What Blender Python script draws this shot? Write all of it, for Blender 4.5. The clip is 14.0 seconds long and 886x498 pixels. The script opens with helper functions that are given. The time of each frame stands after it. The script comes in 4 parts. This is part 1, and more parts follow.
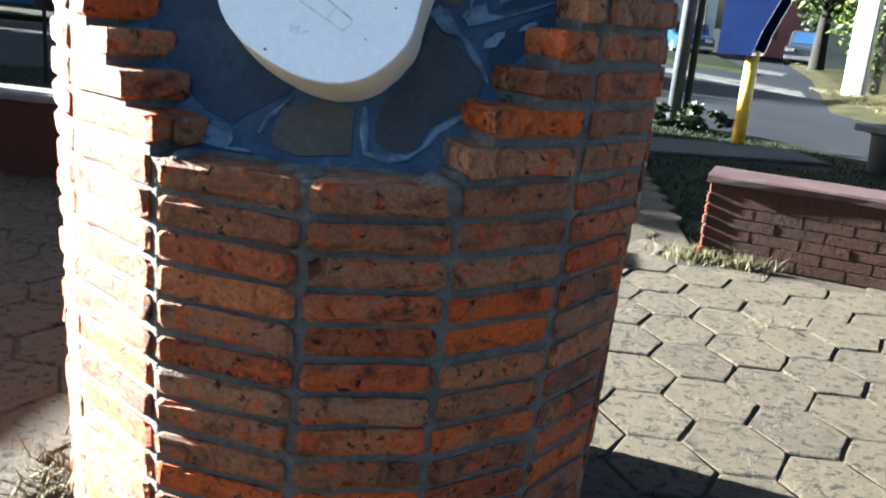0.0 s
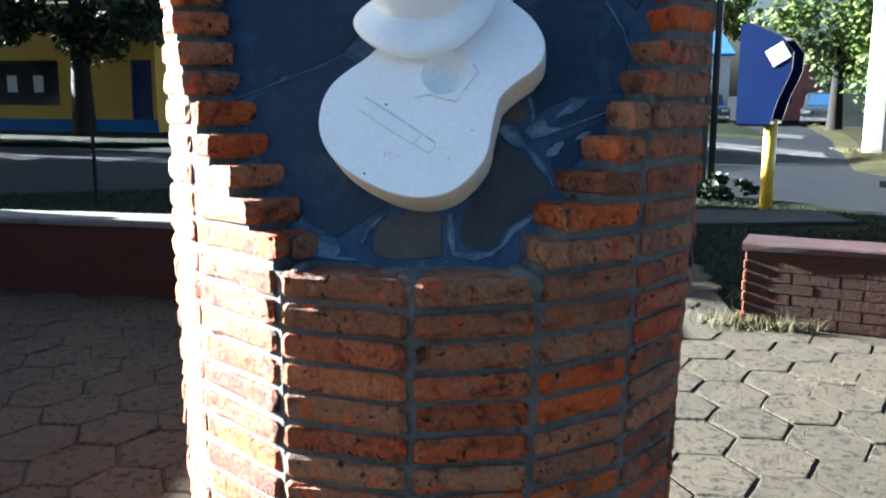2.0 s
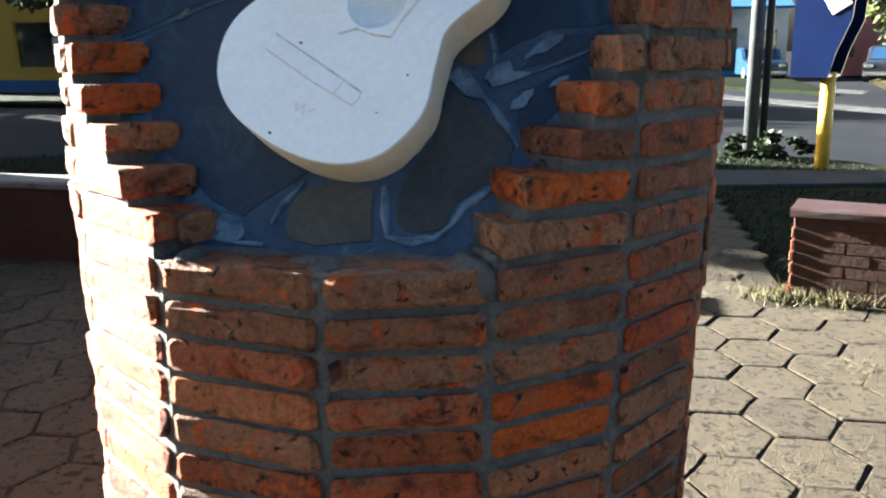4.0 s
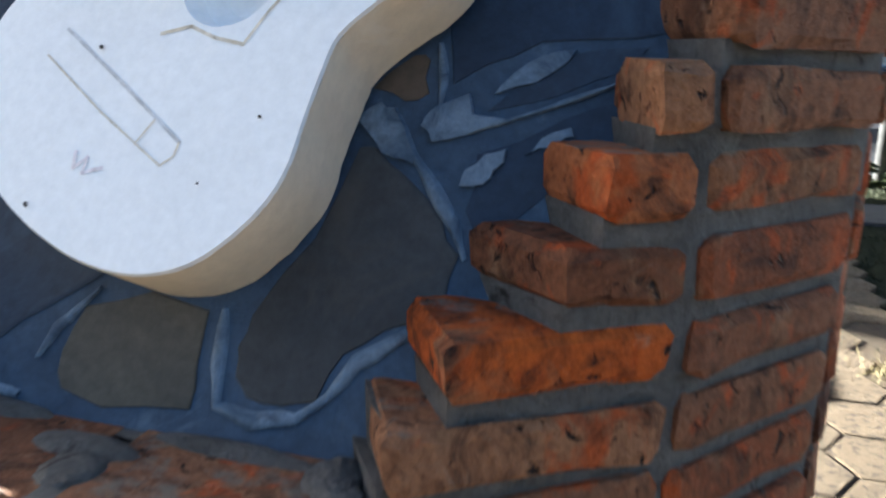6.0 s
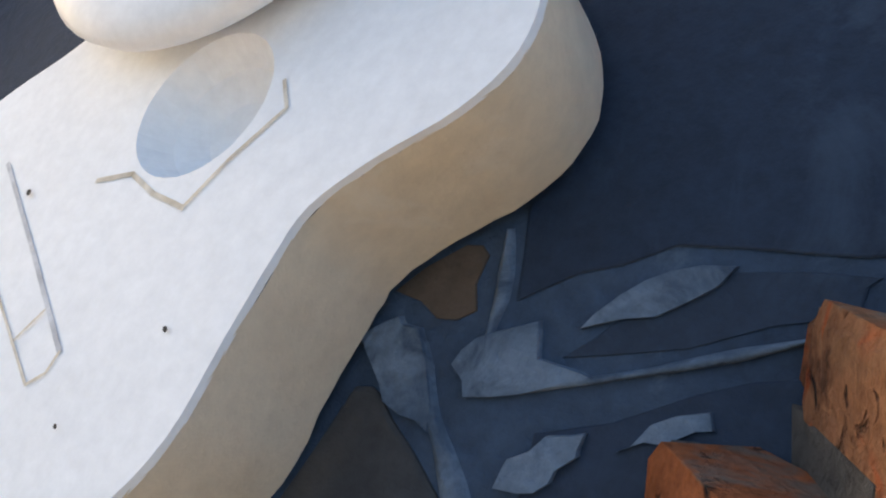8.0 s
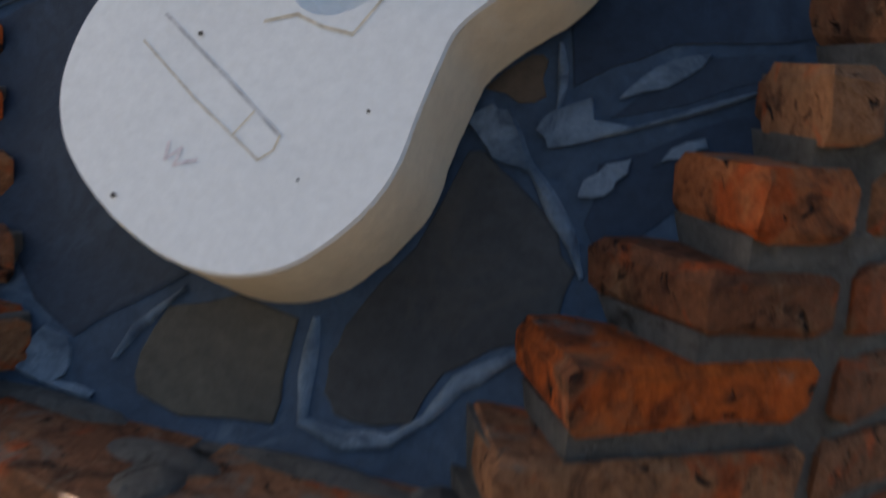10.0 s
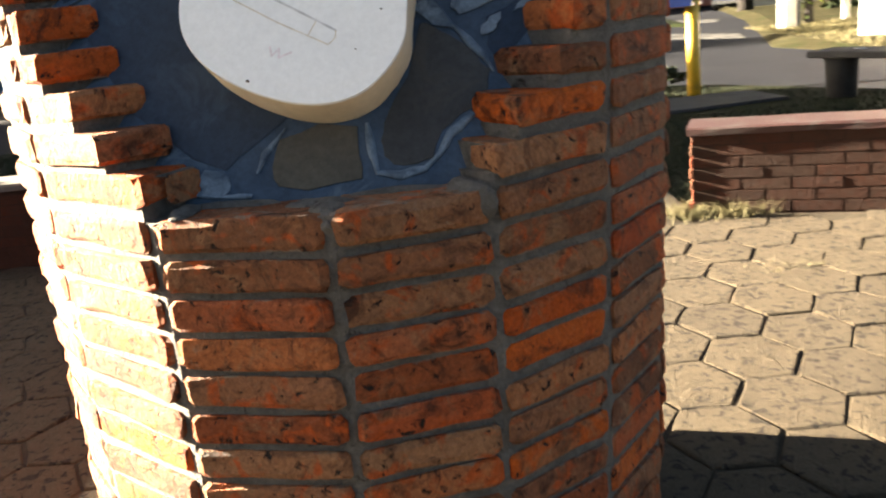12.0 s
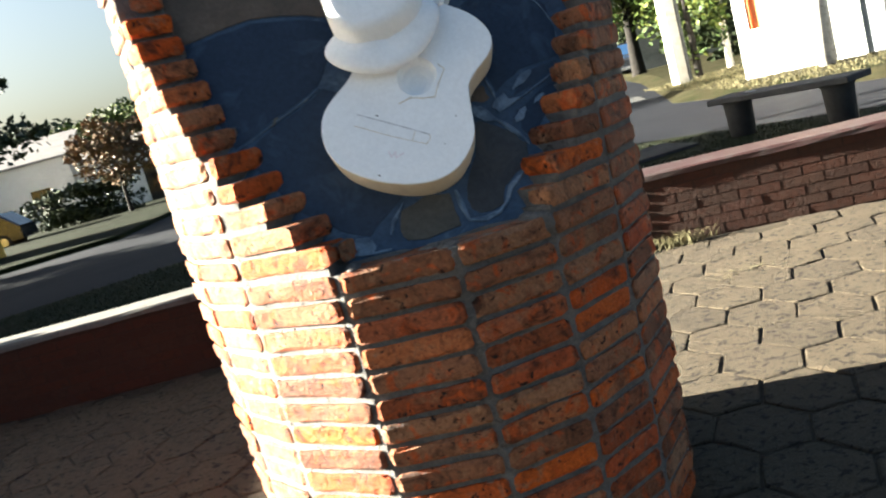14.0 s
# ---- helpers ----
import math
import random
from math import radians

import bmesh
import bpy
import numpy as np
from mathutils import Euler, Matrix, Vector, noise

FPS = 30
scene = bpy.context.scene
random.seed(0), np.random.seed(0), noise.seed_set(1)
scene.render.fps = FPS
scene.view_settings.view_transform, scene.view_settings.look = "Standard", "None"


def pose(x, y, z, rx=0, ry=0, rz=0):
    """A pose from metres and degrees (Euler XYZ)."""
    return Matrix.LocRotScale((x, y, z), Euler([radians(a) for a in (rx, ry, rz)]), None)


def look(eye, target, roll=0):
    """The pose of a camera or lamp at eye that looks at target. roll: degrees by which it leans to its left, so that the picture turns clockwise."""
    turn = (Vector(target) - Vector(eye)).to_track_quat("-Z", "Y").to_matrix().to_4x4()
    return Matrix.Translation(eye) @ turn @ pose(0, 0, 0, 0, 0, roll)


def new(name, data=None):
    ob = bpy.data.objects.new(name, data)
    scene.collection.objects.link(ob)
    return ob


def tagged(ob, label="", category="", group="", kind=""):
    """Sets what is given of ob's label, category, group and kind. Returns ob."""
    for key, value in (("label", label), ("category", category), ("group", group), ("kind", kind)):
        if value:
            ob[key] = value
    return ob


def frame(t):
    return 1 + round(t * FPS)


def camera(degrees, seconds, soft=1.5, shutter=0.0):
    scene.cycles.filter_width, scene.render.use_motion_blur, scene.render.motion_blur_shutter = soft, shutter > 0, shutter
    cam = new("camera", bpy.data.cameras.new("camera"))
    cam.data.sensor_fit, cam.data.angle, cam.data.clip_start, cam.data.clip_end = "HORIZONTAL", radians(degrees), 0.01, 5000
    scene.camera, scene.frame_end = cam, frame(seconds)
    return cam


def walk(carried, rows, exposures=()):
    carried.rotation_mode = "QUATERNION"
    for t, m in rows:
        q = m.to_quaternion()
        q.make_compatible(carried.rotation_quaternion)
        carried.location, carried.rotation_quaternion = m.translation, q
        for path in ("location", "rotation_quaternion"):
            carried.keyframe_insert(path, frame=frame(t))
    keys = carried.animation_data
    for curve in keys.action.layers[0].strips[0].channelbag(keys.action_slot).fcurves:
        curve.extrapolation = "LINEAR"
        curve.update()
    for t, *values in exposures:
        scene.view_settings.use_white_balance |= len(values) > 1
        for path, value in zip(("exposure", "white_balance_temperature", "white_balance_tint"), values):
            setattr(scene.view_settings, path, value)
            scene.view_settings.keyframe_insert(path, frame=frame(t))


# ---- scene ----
cam = camera(53.2, 14.0, 2.0, 0.5)
PATH = [
    (0, (0.506, 0.227, 1.26), (0.208, 2.13, 0.723), 5.2),
    (0.5, (0.494, 0.087, 1.263), (0.193, 2.003, 0.776), 3.6),
    (1, (0.497, -0.019, 1.26), (0.16, 1.898, 0.799), 1.5),
    (1.5, (0.474, -0.062, 1.294), (0.108, 1.861, 0.886), 0.7),
    (2, (0.443, -0.035, 1.317), (0.06, 1.897, 0.97), 0.2),
    (2.2, (0.432, -0.013, 1.312), (0.051, 1.923, 0.983), -0.1),
    (4.5, (0.574, 0.586, 1.272), (0.046, 2.461, 0.821), -0.2),
    (5, (0.58, 0.759, 1.268), (0.021, 2.627, 0.821), 0.2),
    (5.5, (0.555, 0.954, 1.288), (-0.025, 2.812, 0.826), 1.0),
    (6, (0.561, 1.132, 1.301), (-0.151, 2.949, 0.863), 2.1),
    (6.5, (0.549, 1.305, 1.308), (-0.325, 3.076, 0.994), 5.4),
    (7, (0.538, 1.444, 1.332), (-0.556, 3.105, 1.115), 7.3),
    (7.2, (0.516, 1.496, 1.334), (-0.637, 3.122, 1.167), 7.4),
    (9.3, (0.508, 1.42, 1.319), (-0.675, 3.019, 1.107), 5.7),
    (9.5, (0.509, 1.356, 1.302), (-0.582, 3.013, 1.048), 5.1),
    (10, (0.49, 1.166, 1.277), (-0.324, 2.949, 0.882), 4.3),
    (10.5, (0.467, 0.941, 1.234), (-0.144, 2.787, 0.766), 1.6),
    (11, (0.46, 0.739, 1.213), (-0.067, 2.597, 0.693), -1.0),
    (11.5, (0.445, 0.527, 1.2), (0.018, 2.411, 0.682), -3.7),
    (12, (0.379, 0.351, 1.234), (0.141, 2.266, 0.71), -5.9),
    (12.5, (0.301, 0.162, 1.219), (0.213, 2.105, 0.754), -9.3),
    (13, (0.219, 0.0, 1.252), (0.21, 1.949, 0.804), -11.6),
    (13.5, (0.137, -0.186, 1.273), (0.124, 1.777, 0.888), -13.9),
    (14, (0.107, -0.42, 1.3), (0.037, 1.551, 0.968), -15.3),
]
walk(cam, [(t, look(eye, target, roll)) for t, eye, target, roll in PATH],
     [(0.0, 2.4, 5050, 2), (2.2, 2.25, 4850, 2), (4.3, 2.35, 5500, 4), (5.5, 2.6, 5550, 6), (7.2, 3.2, 6250, 12),
      (9.3, 2.15, 6500, 12), (10.3, 2.0, 6300, 12), (11.2, 2.4, 7000, 12), (12.5, 2.5, 7000, 7), (14.0, 2.15, 5900, 4)])

# ---------------------------------------------------------------- light
SUN_AZ = math.atan2(0.21, -1.0)          # the sun stands low over the street, beyond the column's lit flank
SUN_EL = radians(15)
world = bpy.data.worlds.new("sky")
scene.world = world
world.use_nodes = True
wn = world.node_tree.nodes
sky = wn.new("ShaderNodeTexSky")
sky.sky_type = "NISHITA"
sky.sun_disc = False
sky.sun_elevation = SUN_EL
sky.sun_rotation = math.pi / 2 - SUN_AZ
sky.air_density, sky.dust_density, sky.ozone_density = 1.0, 5.0, 1.5
wn["Background"].inputs["Strength"].default_value = 0.057
world.node_tree.links.new(sky.outputs[0], wn["Background"].inputs["Color"])
sun_data = bpy.data.lights.new("sun", "SUN")
sun_data.energy, sun_data.angle, sun_data.color = 20.0, radians(0.55), (1.0, 0.87, 0.68)
sun_dir = Vector((math.cos(SUN_AZ) * math.cos(SUN_EL), math.sin(SUN_AZ) * math.cos(SUN_EL), math.sin(SUN_EL)))
sun = new("sun", sun_data)
sun.matrix_world = look((sun_dir * 60)[:], (0, 0, 0))


# ---------------------------------------------------------------- materials
def ramp(nt, fac, stops):
    r = nt.nodes.new("ShaderNodeValToRGB")
    el = r.color_ramp.elements
    while len(el) < len(stops):
        el.new(0.5)
    for e, (p, c) in zip(el, stops):
        e.position, e.color = p, (*c, 1)
    nt.links.new(fac, r.inputs[0])
    return r.outputs[0]


def noise_tex(nt, co, scale, detail=6, rough=0.6, dist=0.0):
    n = nt.nodes.new("ShaderNodeTexNoise")
    n.inputs["Scale"].default_value, n.inputs["Detail"].default_value = scale, detail
    n.inputs["Roughness"].default_value, n.inputs["Distortion"].default_value = rough, dist
    nt.links.new(co, n.inputs["Vector"])
    return n.outputs["Fac"]


def mix(nt, fac, a, b, mode="MIX"):
    m = nt.nodes.new("ShaderNodeMix")
    m.data_type, m.blend_type = "RGBA", mode
    for sock, v in ((m.inputs[0], fac), (m.inputs[6], a), (m.inputs[7], b)):
        if isinstance(v, (int, float)):
            sock.default_value = v
        elif isinstance(v, tuple):
            sock.default_value = (*v, 1)
        else:
            nt.links.new(v, sock)
    return m.outputs[2]


def material(name, stops, scale=8.0, fine=60.0, rough=0.85, bump=0.3, bump_dist=0.01, metal=0.0, stain=None, stain_scale=3.0,
             stain_span=(0.55, 0.7), vary="", spread=None, grain=0.75, specular=0.3):
    """A surface with grain at two scales, stains with a shape of their own, and relief."""
    m = bpy.data.materials.new(name)
    m.use_nodes = True
    nt = m.node_tree
    bsdf = nt.nodes["Principled BSDF"]
    geo = nt.nodes.new("ShaderNodeNewGeometry")
    co = geo.outputs["Position"]
    rnd = None
    if vary == "object":
        rnd = nt.nodes.new("ShaderNodeObjectInfo").outputs["Random"]
    elif vary == "island":
        rnd = geo.outputs["Random Per Island"]
    big = noise_tex(nt, co, scale, 5, 0.6, 0.4)
    small = noise_tex(nt, co, fine, 6, 0.7)
    col = ramp(nt, big, stops)
    if rnd is not None and spread:
        tone = ramp(nt, rnd, spread)
        col = mix(nt, 0.72, col, tone)
    speckle = ramp(nt, small, [(0.3, (0.68, 0.68, 0.68)), (0.7, (1.25, 1.25, 1.25))])
    col = mix(nt, grain, col, speckle, "MULTIPLY")
    if stain:
        s = noise_tex(nt, co, stain_scale, 7, 0.65, 0.8)
        f = ramp(nt, s, [(stain_span[0], (0, 0, 0)), (stain_span[1], (1, 1, 1))])
        col = mix(nt, f, col, stain)
    nt.links.new(col, bsdf.inputs["Base Color"])
    bsdf.inputs["Roughness"].default_value = rough
    bsdf.inputs["Metallic"].default_value = metal
    bsdf.inputs["Specular IOR Level"].default_value = specular
    if bump:
        b = nt.nodes.new("ShaderNodeBump")
        b.inputs["Strength"].default_value, b.inputs["Distance"].default_value = bump, bump_dist
        both = nt.nodes.new("ShaderNodeMath")
        both.operation = "ADD"
        nt.links.new(small, both.inputs[0])
        nt.links.new(big, both.inputs[1])
        nt.links.new(both.outputs[0], b.inputs["Height"])
        nt.links.new(b.outputs[0], bsdf.inputs["Normal"])
    return m


def brick_material(name, vary, dull=0.0):
    """Hand-made clay: each brick its own red, orange, rose or buff, with fired blotches, lime smears, mortar left on its arrises and black pits."""
    m = bpy.data.materials.new(name)
    m.use_nodes = True
    nt = m.node_tree
    bsdf = nt.nodes["Principled BSDF"]
    geo = nt.nodes.new("ShaderNodeNewGeometry")
    co = geo.outputs["Position"]
    rnd = nt.nodes.new("ShaderNodeObjectInfo").outputs["Random"] if vary == "object" else geo.outputs["Random Per Island"]
    tone = ramp(nt, rnd, [(0.0, (0.320, 0.050, 0.010)), (0.11, (0.480, 0.090, 0.009)), (0.22, (0.135, 0.044, 0.022)), (0.33, (0.310, 0.140, 0.066)), (0.44, (0.520, 0.100, 0.009)),
                          (0.55, (0.190, 0.066, 0.032)), (0.66, (0.320, 0.160, 0.082)), (0.77, (0.410, 0.062, 0.009)), (0.88, (0.270, 0.120, 0.062)), (1.0, (0.165, 0.050, 0.018))])
    blotch = noise_tex(nt, co, 17, 4, 0.55, 0.9)
    col = mix(nt, ramp(nt, blotch, [(0.54, (0, 0, 0)), (0.64, (0.8, 0.8, 0.8))]), tone, (0.450, 0.076, 0.009))
    blotch2 = noise_tex(nt, co, 12, 5, 0.65, 0.6)
    col = mix(nt, ramp(nt, blotch2, [(0.55, (0, 0, 0)), (0.67, (0.8, 0.8, 0.8))]), col, (0.270, 0.140, 0.074))
    dark = noise_tex(nt, co, 15, 5, 0.65, 1.0)
    col = mix(nt, ramp(nt, dark, [(0.5, (0, 0, 0)), (0.66, (0.85, 0.85, 0.85))]), col, (0.050, 0.019, 0.011))
    grain = noise_tex(nt, co, 110, 6, 0.75)
    col = mix(nt, 0.8, col, ramp(nt, grain, [(0.3, (0.5, 0.5, 0.5)), (0.7, (1.4, 1.4, 1.4))]), "MULTIPLY")
    lime = noise_tex(nt, co, 20, 8, 0.75, 1.2)
    col = mix(nt, ramp(nt, lime, [(0.60, (0, 0, 0)), (0.76, (0.6, 0.6, 0.6))]), col, (0.34, 0.27, 0.20))
    pits = noise_tex(nt, co, 48, 4, 0.6, 0.7)
    pit = ramp(nt, pits, [(0.61, (0, 0, 0)), (0.69, (1, 1, 1))])
    col = mix(nt, pit, col, (0.02, 0.012, 0.01))
    if vary == "object":
        # mortar left along the upper and lower arrises, with a ragged edge
        gen = nt.nodes.new("ShaderNodeTexCoord").outputs["Generated"]
        sep = nt.nodes.new("ShaderNodeSeparateXYZ")
        nt.links.new(gen, sep.inputs[0])
        off = nt.nodes.new("ShaderNodeMath")
        off.operation = "SUBTRACT"
        nt.links.new(sep.outputs["Z"], off.inputs[0])
        off.inputs[1].default_value = 0.5
        ab = nt.nodes.new("ShaderNodeMath")
        ab.operation = "ABSOLUTE"
        nt.links.new(off.outputs[0], ab.inputs[0])
        rag = nt.nodes.new("ShaderNodeMath")
        rag.operation = "MULTIPLY_ADD"
        nt.links.new(noise_tex(nt, co, 28, 5, 0.6, 0.5), rag.inputs[0])
        rag.inputs[1].default_value = 0.42
        nt.links.new(ab.outputs[0], rag.inputs[2])
        col = mix(nt, ramp(nt, rag.outputs[0], [(0.69, (0, 0, 0)), (0.75, (0.85, 0.85, 0.85))]), col, (0.19, 0.165, 0.140))
    # darkens the seat wall's rusty bricks, with their shade mixed into the colour
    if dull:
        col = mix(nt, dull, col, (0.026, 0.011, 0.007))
    nt.links.new(col, bsdf.inputs["Base Color"])
    bsdf.inputs["Roughness"].default_value = 0.82
    bsdf.inputs["Specular IOR Level"].default_value = 0.25
    b = nt.nodes.new("ShaderNodeBump")
    b.inputs["Strength"].default_value, b.inputs["Distance"].default_value = 0.35 if dull else 0.9, 0.016
    add = nt.nodes.new("ShaderNodeMath")
    add.operation = "MULTIPLY_ADD"
    add.inputs[1].default_value = 0.5
    nt.links.new(grain, add.inputs[0])
    nt.links.new(noise_tex(nt, co, 42, 5, 0.6, 0.3), add.inputs[2])
    sub = nt.nodes.new("ShaderNodeMath")
    sub.operation = "SUBTRACT"
    nt.links.new(add.outputs[0], sub.inputs[0])
    nt.links.new(pit, sub.inputs[1])
    nt.links.new(sub.outputs[0], b.inputs["Height"])
    nt.links.new(b.outputs[0], bsdf.inputs["Normal"])
    return m


M_BRICK = brick_material("clay_brick", "object")
M_BRICK_FAR = brick_material("clay_brick_joined", "island")
# long faces carry their shade in the colour; end bricks stay lighter as sunlit
M_BRICK_WALL = brick_material("shaded_rusty_wall_brick", "object", 0.95)
M_BRICK_SUNLIT_END = brick_material("sunlit_wall_end_brick", "island", 0.72)
M_BRICK_WALL_FAR = brick_material("shaded_rusty_wall_brick_joined", "island", 0.95)
M_MORTAR = material("cement_mortar", [(0.3, (0.110, 0.106, 0.102)), (0.7, (0.200, 0.192, 0.182))], 16, 120, 0.9, 1.0, 0.016, stain=(0.032, 0.027, 0.022), stain_scale=26, stain_span=(0.6, 0.72))
M_WALLMORTAR = material("shaded_rusty_mortar", [(0.3, (0.022, 0.011, 0.007)), (0.7, (0.038, 0.018, 0.011))], 14, 120, 0.9, 0.4, 0.006)
M_SLATE_GREY = material("grey_slate", [(0.25, (0.034, 0.036, 0.040)), (0.75, (0.060, 0.062, 0.064))], 7, 70, 0.6, 0.35, 0.006, stain=(0.075, 0.066, 0.056), stain_scale=8, stain_span=(0.52, 0.76))
M_SLATE = material("slate", [(0.25, (0.010, 0.020, 0.040)), (0.75, (0.026, 0.044, 0.076))], 7, 70, 0.6, 0.35, 0.006, stain=(0.050, 0.080, 0.125), stain_scale=9, stain_span=(0.56, 0.78), vary="object",
                   spread=[(0, (0.010, 0.020, 0.042)), (0.5, (0.018, 0.033, 0.062)), (1, (0.028, 0.043, 0.068))])
M_SLATE_TAN = material("ochre_stone", [(0.3, (0.063, 0.058, 0.049)), (0.7, (0.098, 0.086, 0.066))], 9, 70, 0.7, 0.35, 0.006)
M_SLATE_BROWN = material("brown_stone", [(0.3, (0.072, 0.054, 0.039)), (0.7, (0.123, 0.090, 0.065))], 9, 70, 0.7, 0.35, 0.006)
M_GROUT_PALE = material("pale_grout", [(0.3, (0.085, 0.125, 0.180)), (0.72, (0.200, 0.265, 0.345))], 22, 90, 0.7, 0.6, 0.006, stain=(0.050, 0.078, 0.120), stain_scale=24, stain_span=(0.46, 0.66))
M_GROUT = material("smeared_grout", [(0.3, (0.026, 0.046, 0.080)), (0.72, (0.062, 0.100, 0.158))], 11, 90, 0.7, 0.5, 0.006, stain=(0.130, 0.180, 0.240), stain_scale=12, stain_span=(0.6, 0.8))
M_WHITE = material("white_painted_cement", [(0.3, (0.855, 0.860, 0.865)), (0.75, (0.906, 0.912, 0.917))], 6, 90, 0.6, 0.08, 0.003, stain=(0.762, 0.757, 0.742), stain_scale=11, stain_span=(0.66, 0.9), grain=0.18)
# cream of the guitar's sides, with warm bounced light added to the colour
M_CREAM = material("bare_cream_cement_bounce_lit", [(0.3, (0.734, 0.626, 0.475)), (0.7, (0.842, 0.745, 0.583))], 9, 60, 0.75, 0.3, 0.004, stain=(0.864, 0.810, 0.713), stain_scale=10, stain_span=(0.6, 0.8), grain=0.25)
M_LINE = material("ochre_scratch", [(0.3, (0.56, 0.47, 0.34)), (0.7, (0.80, 0.75, 0.65))], 30, 90, 0.8, 0.2)
M_GREYLINE = material("grey_scratch", [(0.3, (0.44, 0.44, 0.45)), (0.7, (0.80, 0.80, 0.81))], 30, 90, 0.8, 0.2)
M_PINK = material("pink_crayon", [(0.3, (0.80, 0.70, 0.73)), (0.7, (0.86, 0.80, 0.82))], 40, 90, 0.8, 0.1)
M_DOT = material("dark_speck", [(0.3, (0.05, 0.045, 0.04)), (0.7, (0.1, 0.09, 0.08))], 30, 90, 0.9, 0.2)
M_PAVER = material("paver", [(0.3, (0.055, 0.042, 0.027)), (0.7, (0.118, 0.090, 0.056))], 16, 110, 0.95, 1.0, 0.05, stain=(0.020, 0.014, 0.009), stain_scale=26, stain_span=(0.54, 0.60), grain=1.0, vary="object",
                   spread=[(0, (0.066, 0.050, 0.032)), (0.5, (0.096, 0.073, 0.045)), (1, (0.080, 0.060, 0.037))])
M_PAVER_FAR = material("paver_joined", [(0.3, (0.055, 0.042, 0.027)), (0.7, (0.118, 0.090, 0.056))], 16, 110, 0.95, 1.0, 0.05, stain=(0.020, 0.014, 0.009), stain_scale=26, stain_span=(0.54, 0.60), grain=1.0, vary="island",
                       spread=[(0, (0.066, 0.050, 0.032)), (0.5, (0.096, 0.073, 0.045)), (1, (0.080, 0.060, 0.037))])
M_SOIL = material("joint_soil", [(0.3, (0.022, 0.016, 0.010)), (0.7, (0.050, 0.038, 0.022))], 20, 150, 0.95, 0.8, 0.01)
M_ASPHALT = material("asphalt", [(0.3, (0.009, 0.010, 0.014)), (0.7, (0.014, 0.015, 0.020))], 0.6, 25, 0.85, 0.3, 0.01, stain=(0.023, 0.024, 0.026), stain_scale=0.35, stain_span=(0.52, 0.7), specular=0.06)
# paler road colour that imitates sunlight falling between tree shadows
M_SUNLIT_ROAD = material("sunlit_road_pale", [(0.3, (0.055, 0.055, 0.056)), (0.7, (0.100, 0.098, 0.096))], 1.2, 30, 0.95, 0.4, 0.02, stain=(0.02, 0.021, 0.024), stain_scale=0.9, stain_span=(0.5, 0.62), specular=0.06)
M_LAWN = material("lawn_earth", [(0.3, (0.004, 0.007, 0.002)), (0.7, (0.009, 0.012, 0.004))], 2.0, 40, 0.95, 0.8, 0.03, stain=(0.020, 0.018, 0.009), stain_scale=1.1, stain_span=(0.55, 0.7), specular=0.06)
M_GRASS = material("grass_blades", [(0.3, (0.003, 0.010, 0.002)), (0.7, (0.010, 0.014, 0.003))], 1.3, 30, 0.8, 0.0, vary="island",
                   spread=[(0, (0.003, 0.009, 0.002)), (0.6, (0.008, 0.014, 0.003)), (1, (0.022, 0.022, 0.009))])
M_VERGE = material("dry_verge", [(0.3, (0.019, 0.017, 0.007)), (0.7, (0.039, 0.034, 0.017))], 1.6, 40, 0.95, 0.8, 0.03, stain=(0.011, 0.016, 0.004), stain_scale=0.9, stain_span=(0.5, 0.66), specular=0.06)
M_DRYGRASS = material("dry_grass", [(0.3, (0.066, 0.060, 0.024)), (0.7, (0.126, 0.108, 0.054))], 3, 30, 0.8, 0.0)
M_CONCRETE = material("pale_concrete", [(0.3, (0.037, 0.039, 0.040)), (0.7, (0.054, 0.056, 0.059))], 2.5, 50, 0.9, 0.4, 0.008, stain=(0.024, 0.025, 0.025), stain_scale=3, specular=0.06)
M_POST = material("weathered_white_concrete", [(0.3, (0.240, 0.228, 0.210)), (0.7, (0.330, 0.318, 0.294))], 2.2, 40, 0.9, 0.4, 0.01, stain=(0.156, 0.144, 0.126), stain_scale=3, stain_span=(0.55, 0.75))
M_COPING_RED = material("worn_red_paint", [(0.3, (0.031, 0.009, 0.008)), (0.7, (0.041, 0.016, 0.015))], 4, 60, 0.55, 0.3, 0.006, stain=(0.048, 0.035, 0.034), stain_scale=5, stain_span=(0.52, 0.66), specular=0.5)
M_COPING = material("weathered_coping", [(0.3, (0.087, 0.083, 0.075)), (0.7, (0.121, 0.115, 0.104))], 4, 60, 0.8, 0.3, 0.006, stain=(0.052, 0.050, 0.045), stain_scale=5)
M_YELLOW = material("yellow_paint", [(0.3, (0.66, 0.40, 0.03)), (0.7, (0.74, 0.47, 0.05))], 5, 60, 0.45, 0.1, stain=(0.45, 0.28, 0.06), stain_scale=7, specular=0.5)
M_BLUE = material("blue_fibreglass", [(0.3, (0.001, 0.006, 0.040)), (0.7, (0.002, 0.010, 0.056))], 4, 60, 0.35, 0.06, specular=0.25)
M_PHONE = material("steel_phone", [(0.3, (0.52, 0.54, 0.56)), (0.7, (0.66, 0.67, 0.68))], 8, 60, 0.35, 0.1, metal=0.3)
M_POLE = material("grey_galvanised", [(0.3, (0.05, 0.055, 0.06)), (0.7, (0.10, 0.105, 0.11))], 6, 60, 0.55, 0.2, metal=0.3)
M_POLE_DARK = material("black_paint", [(0.3, (0.012, 0.013, 0.015)), (0.7, (0.03, 0.03, 0.033))], 6, 60, 0.45, 0.1)
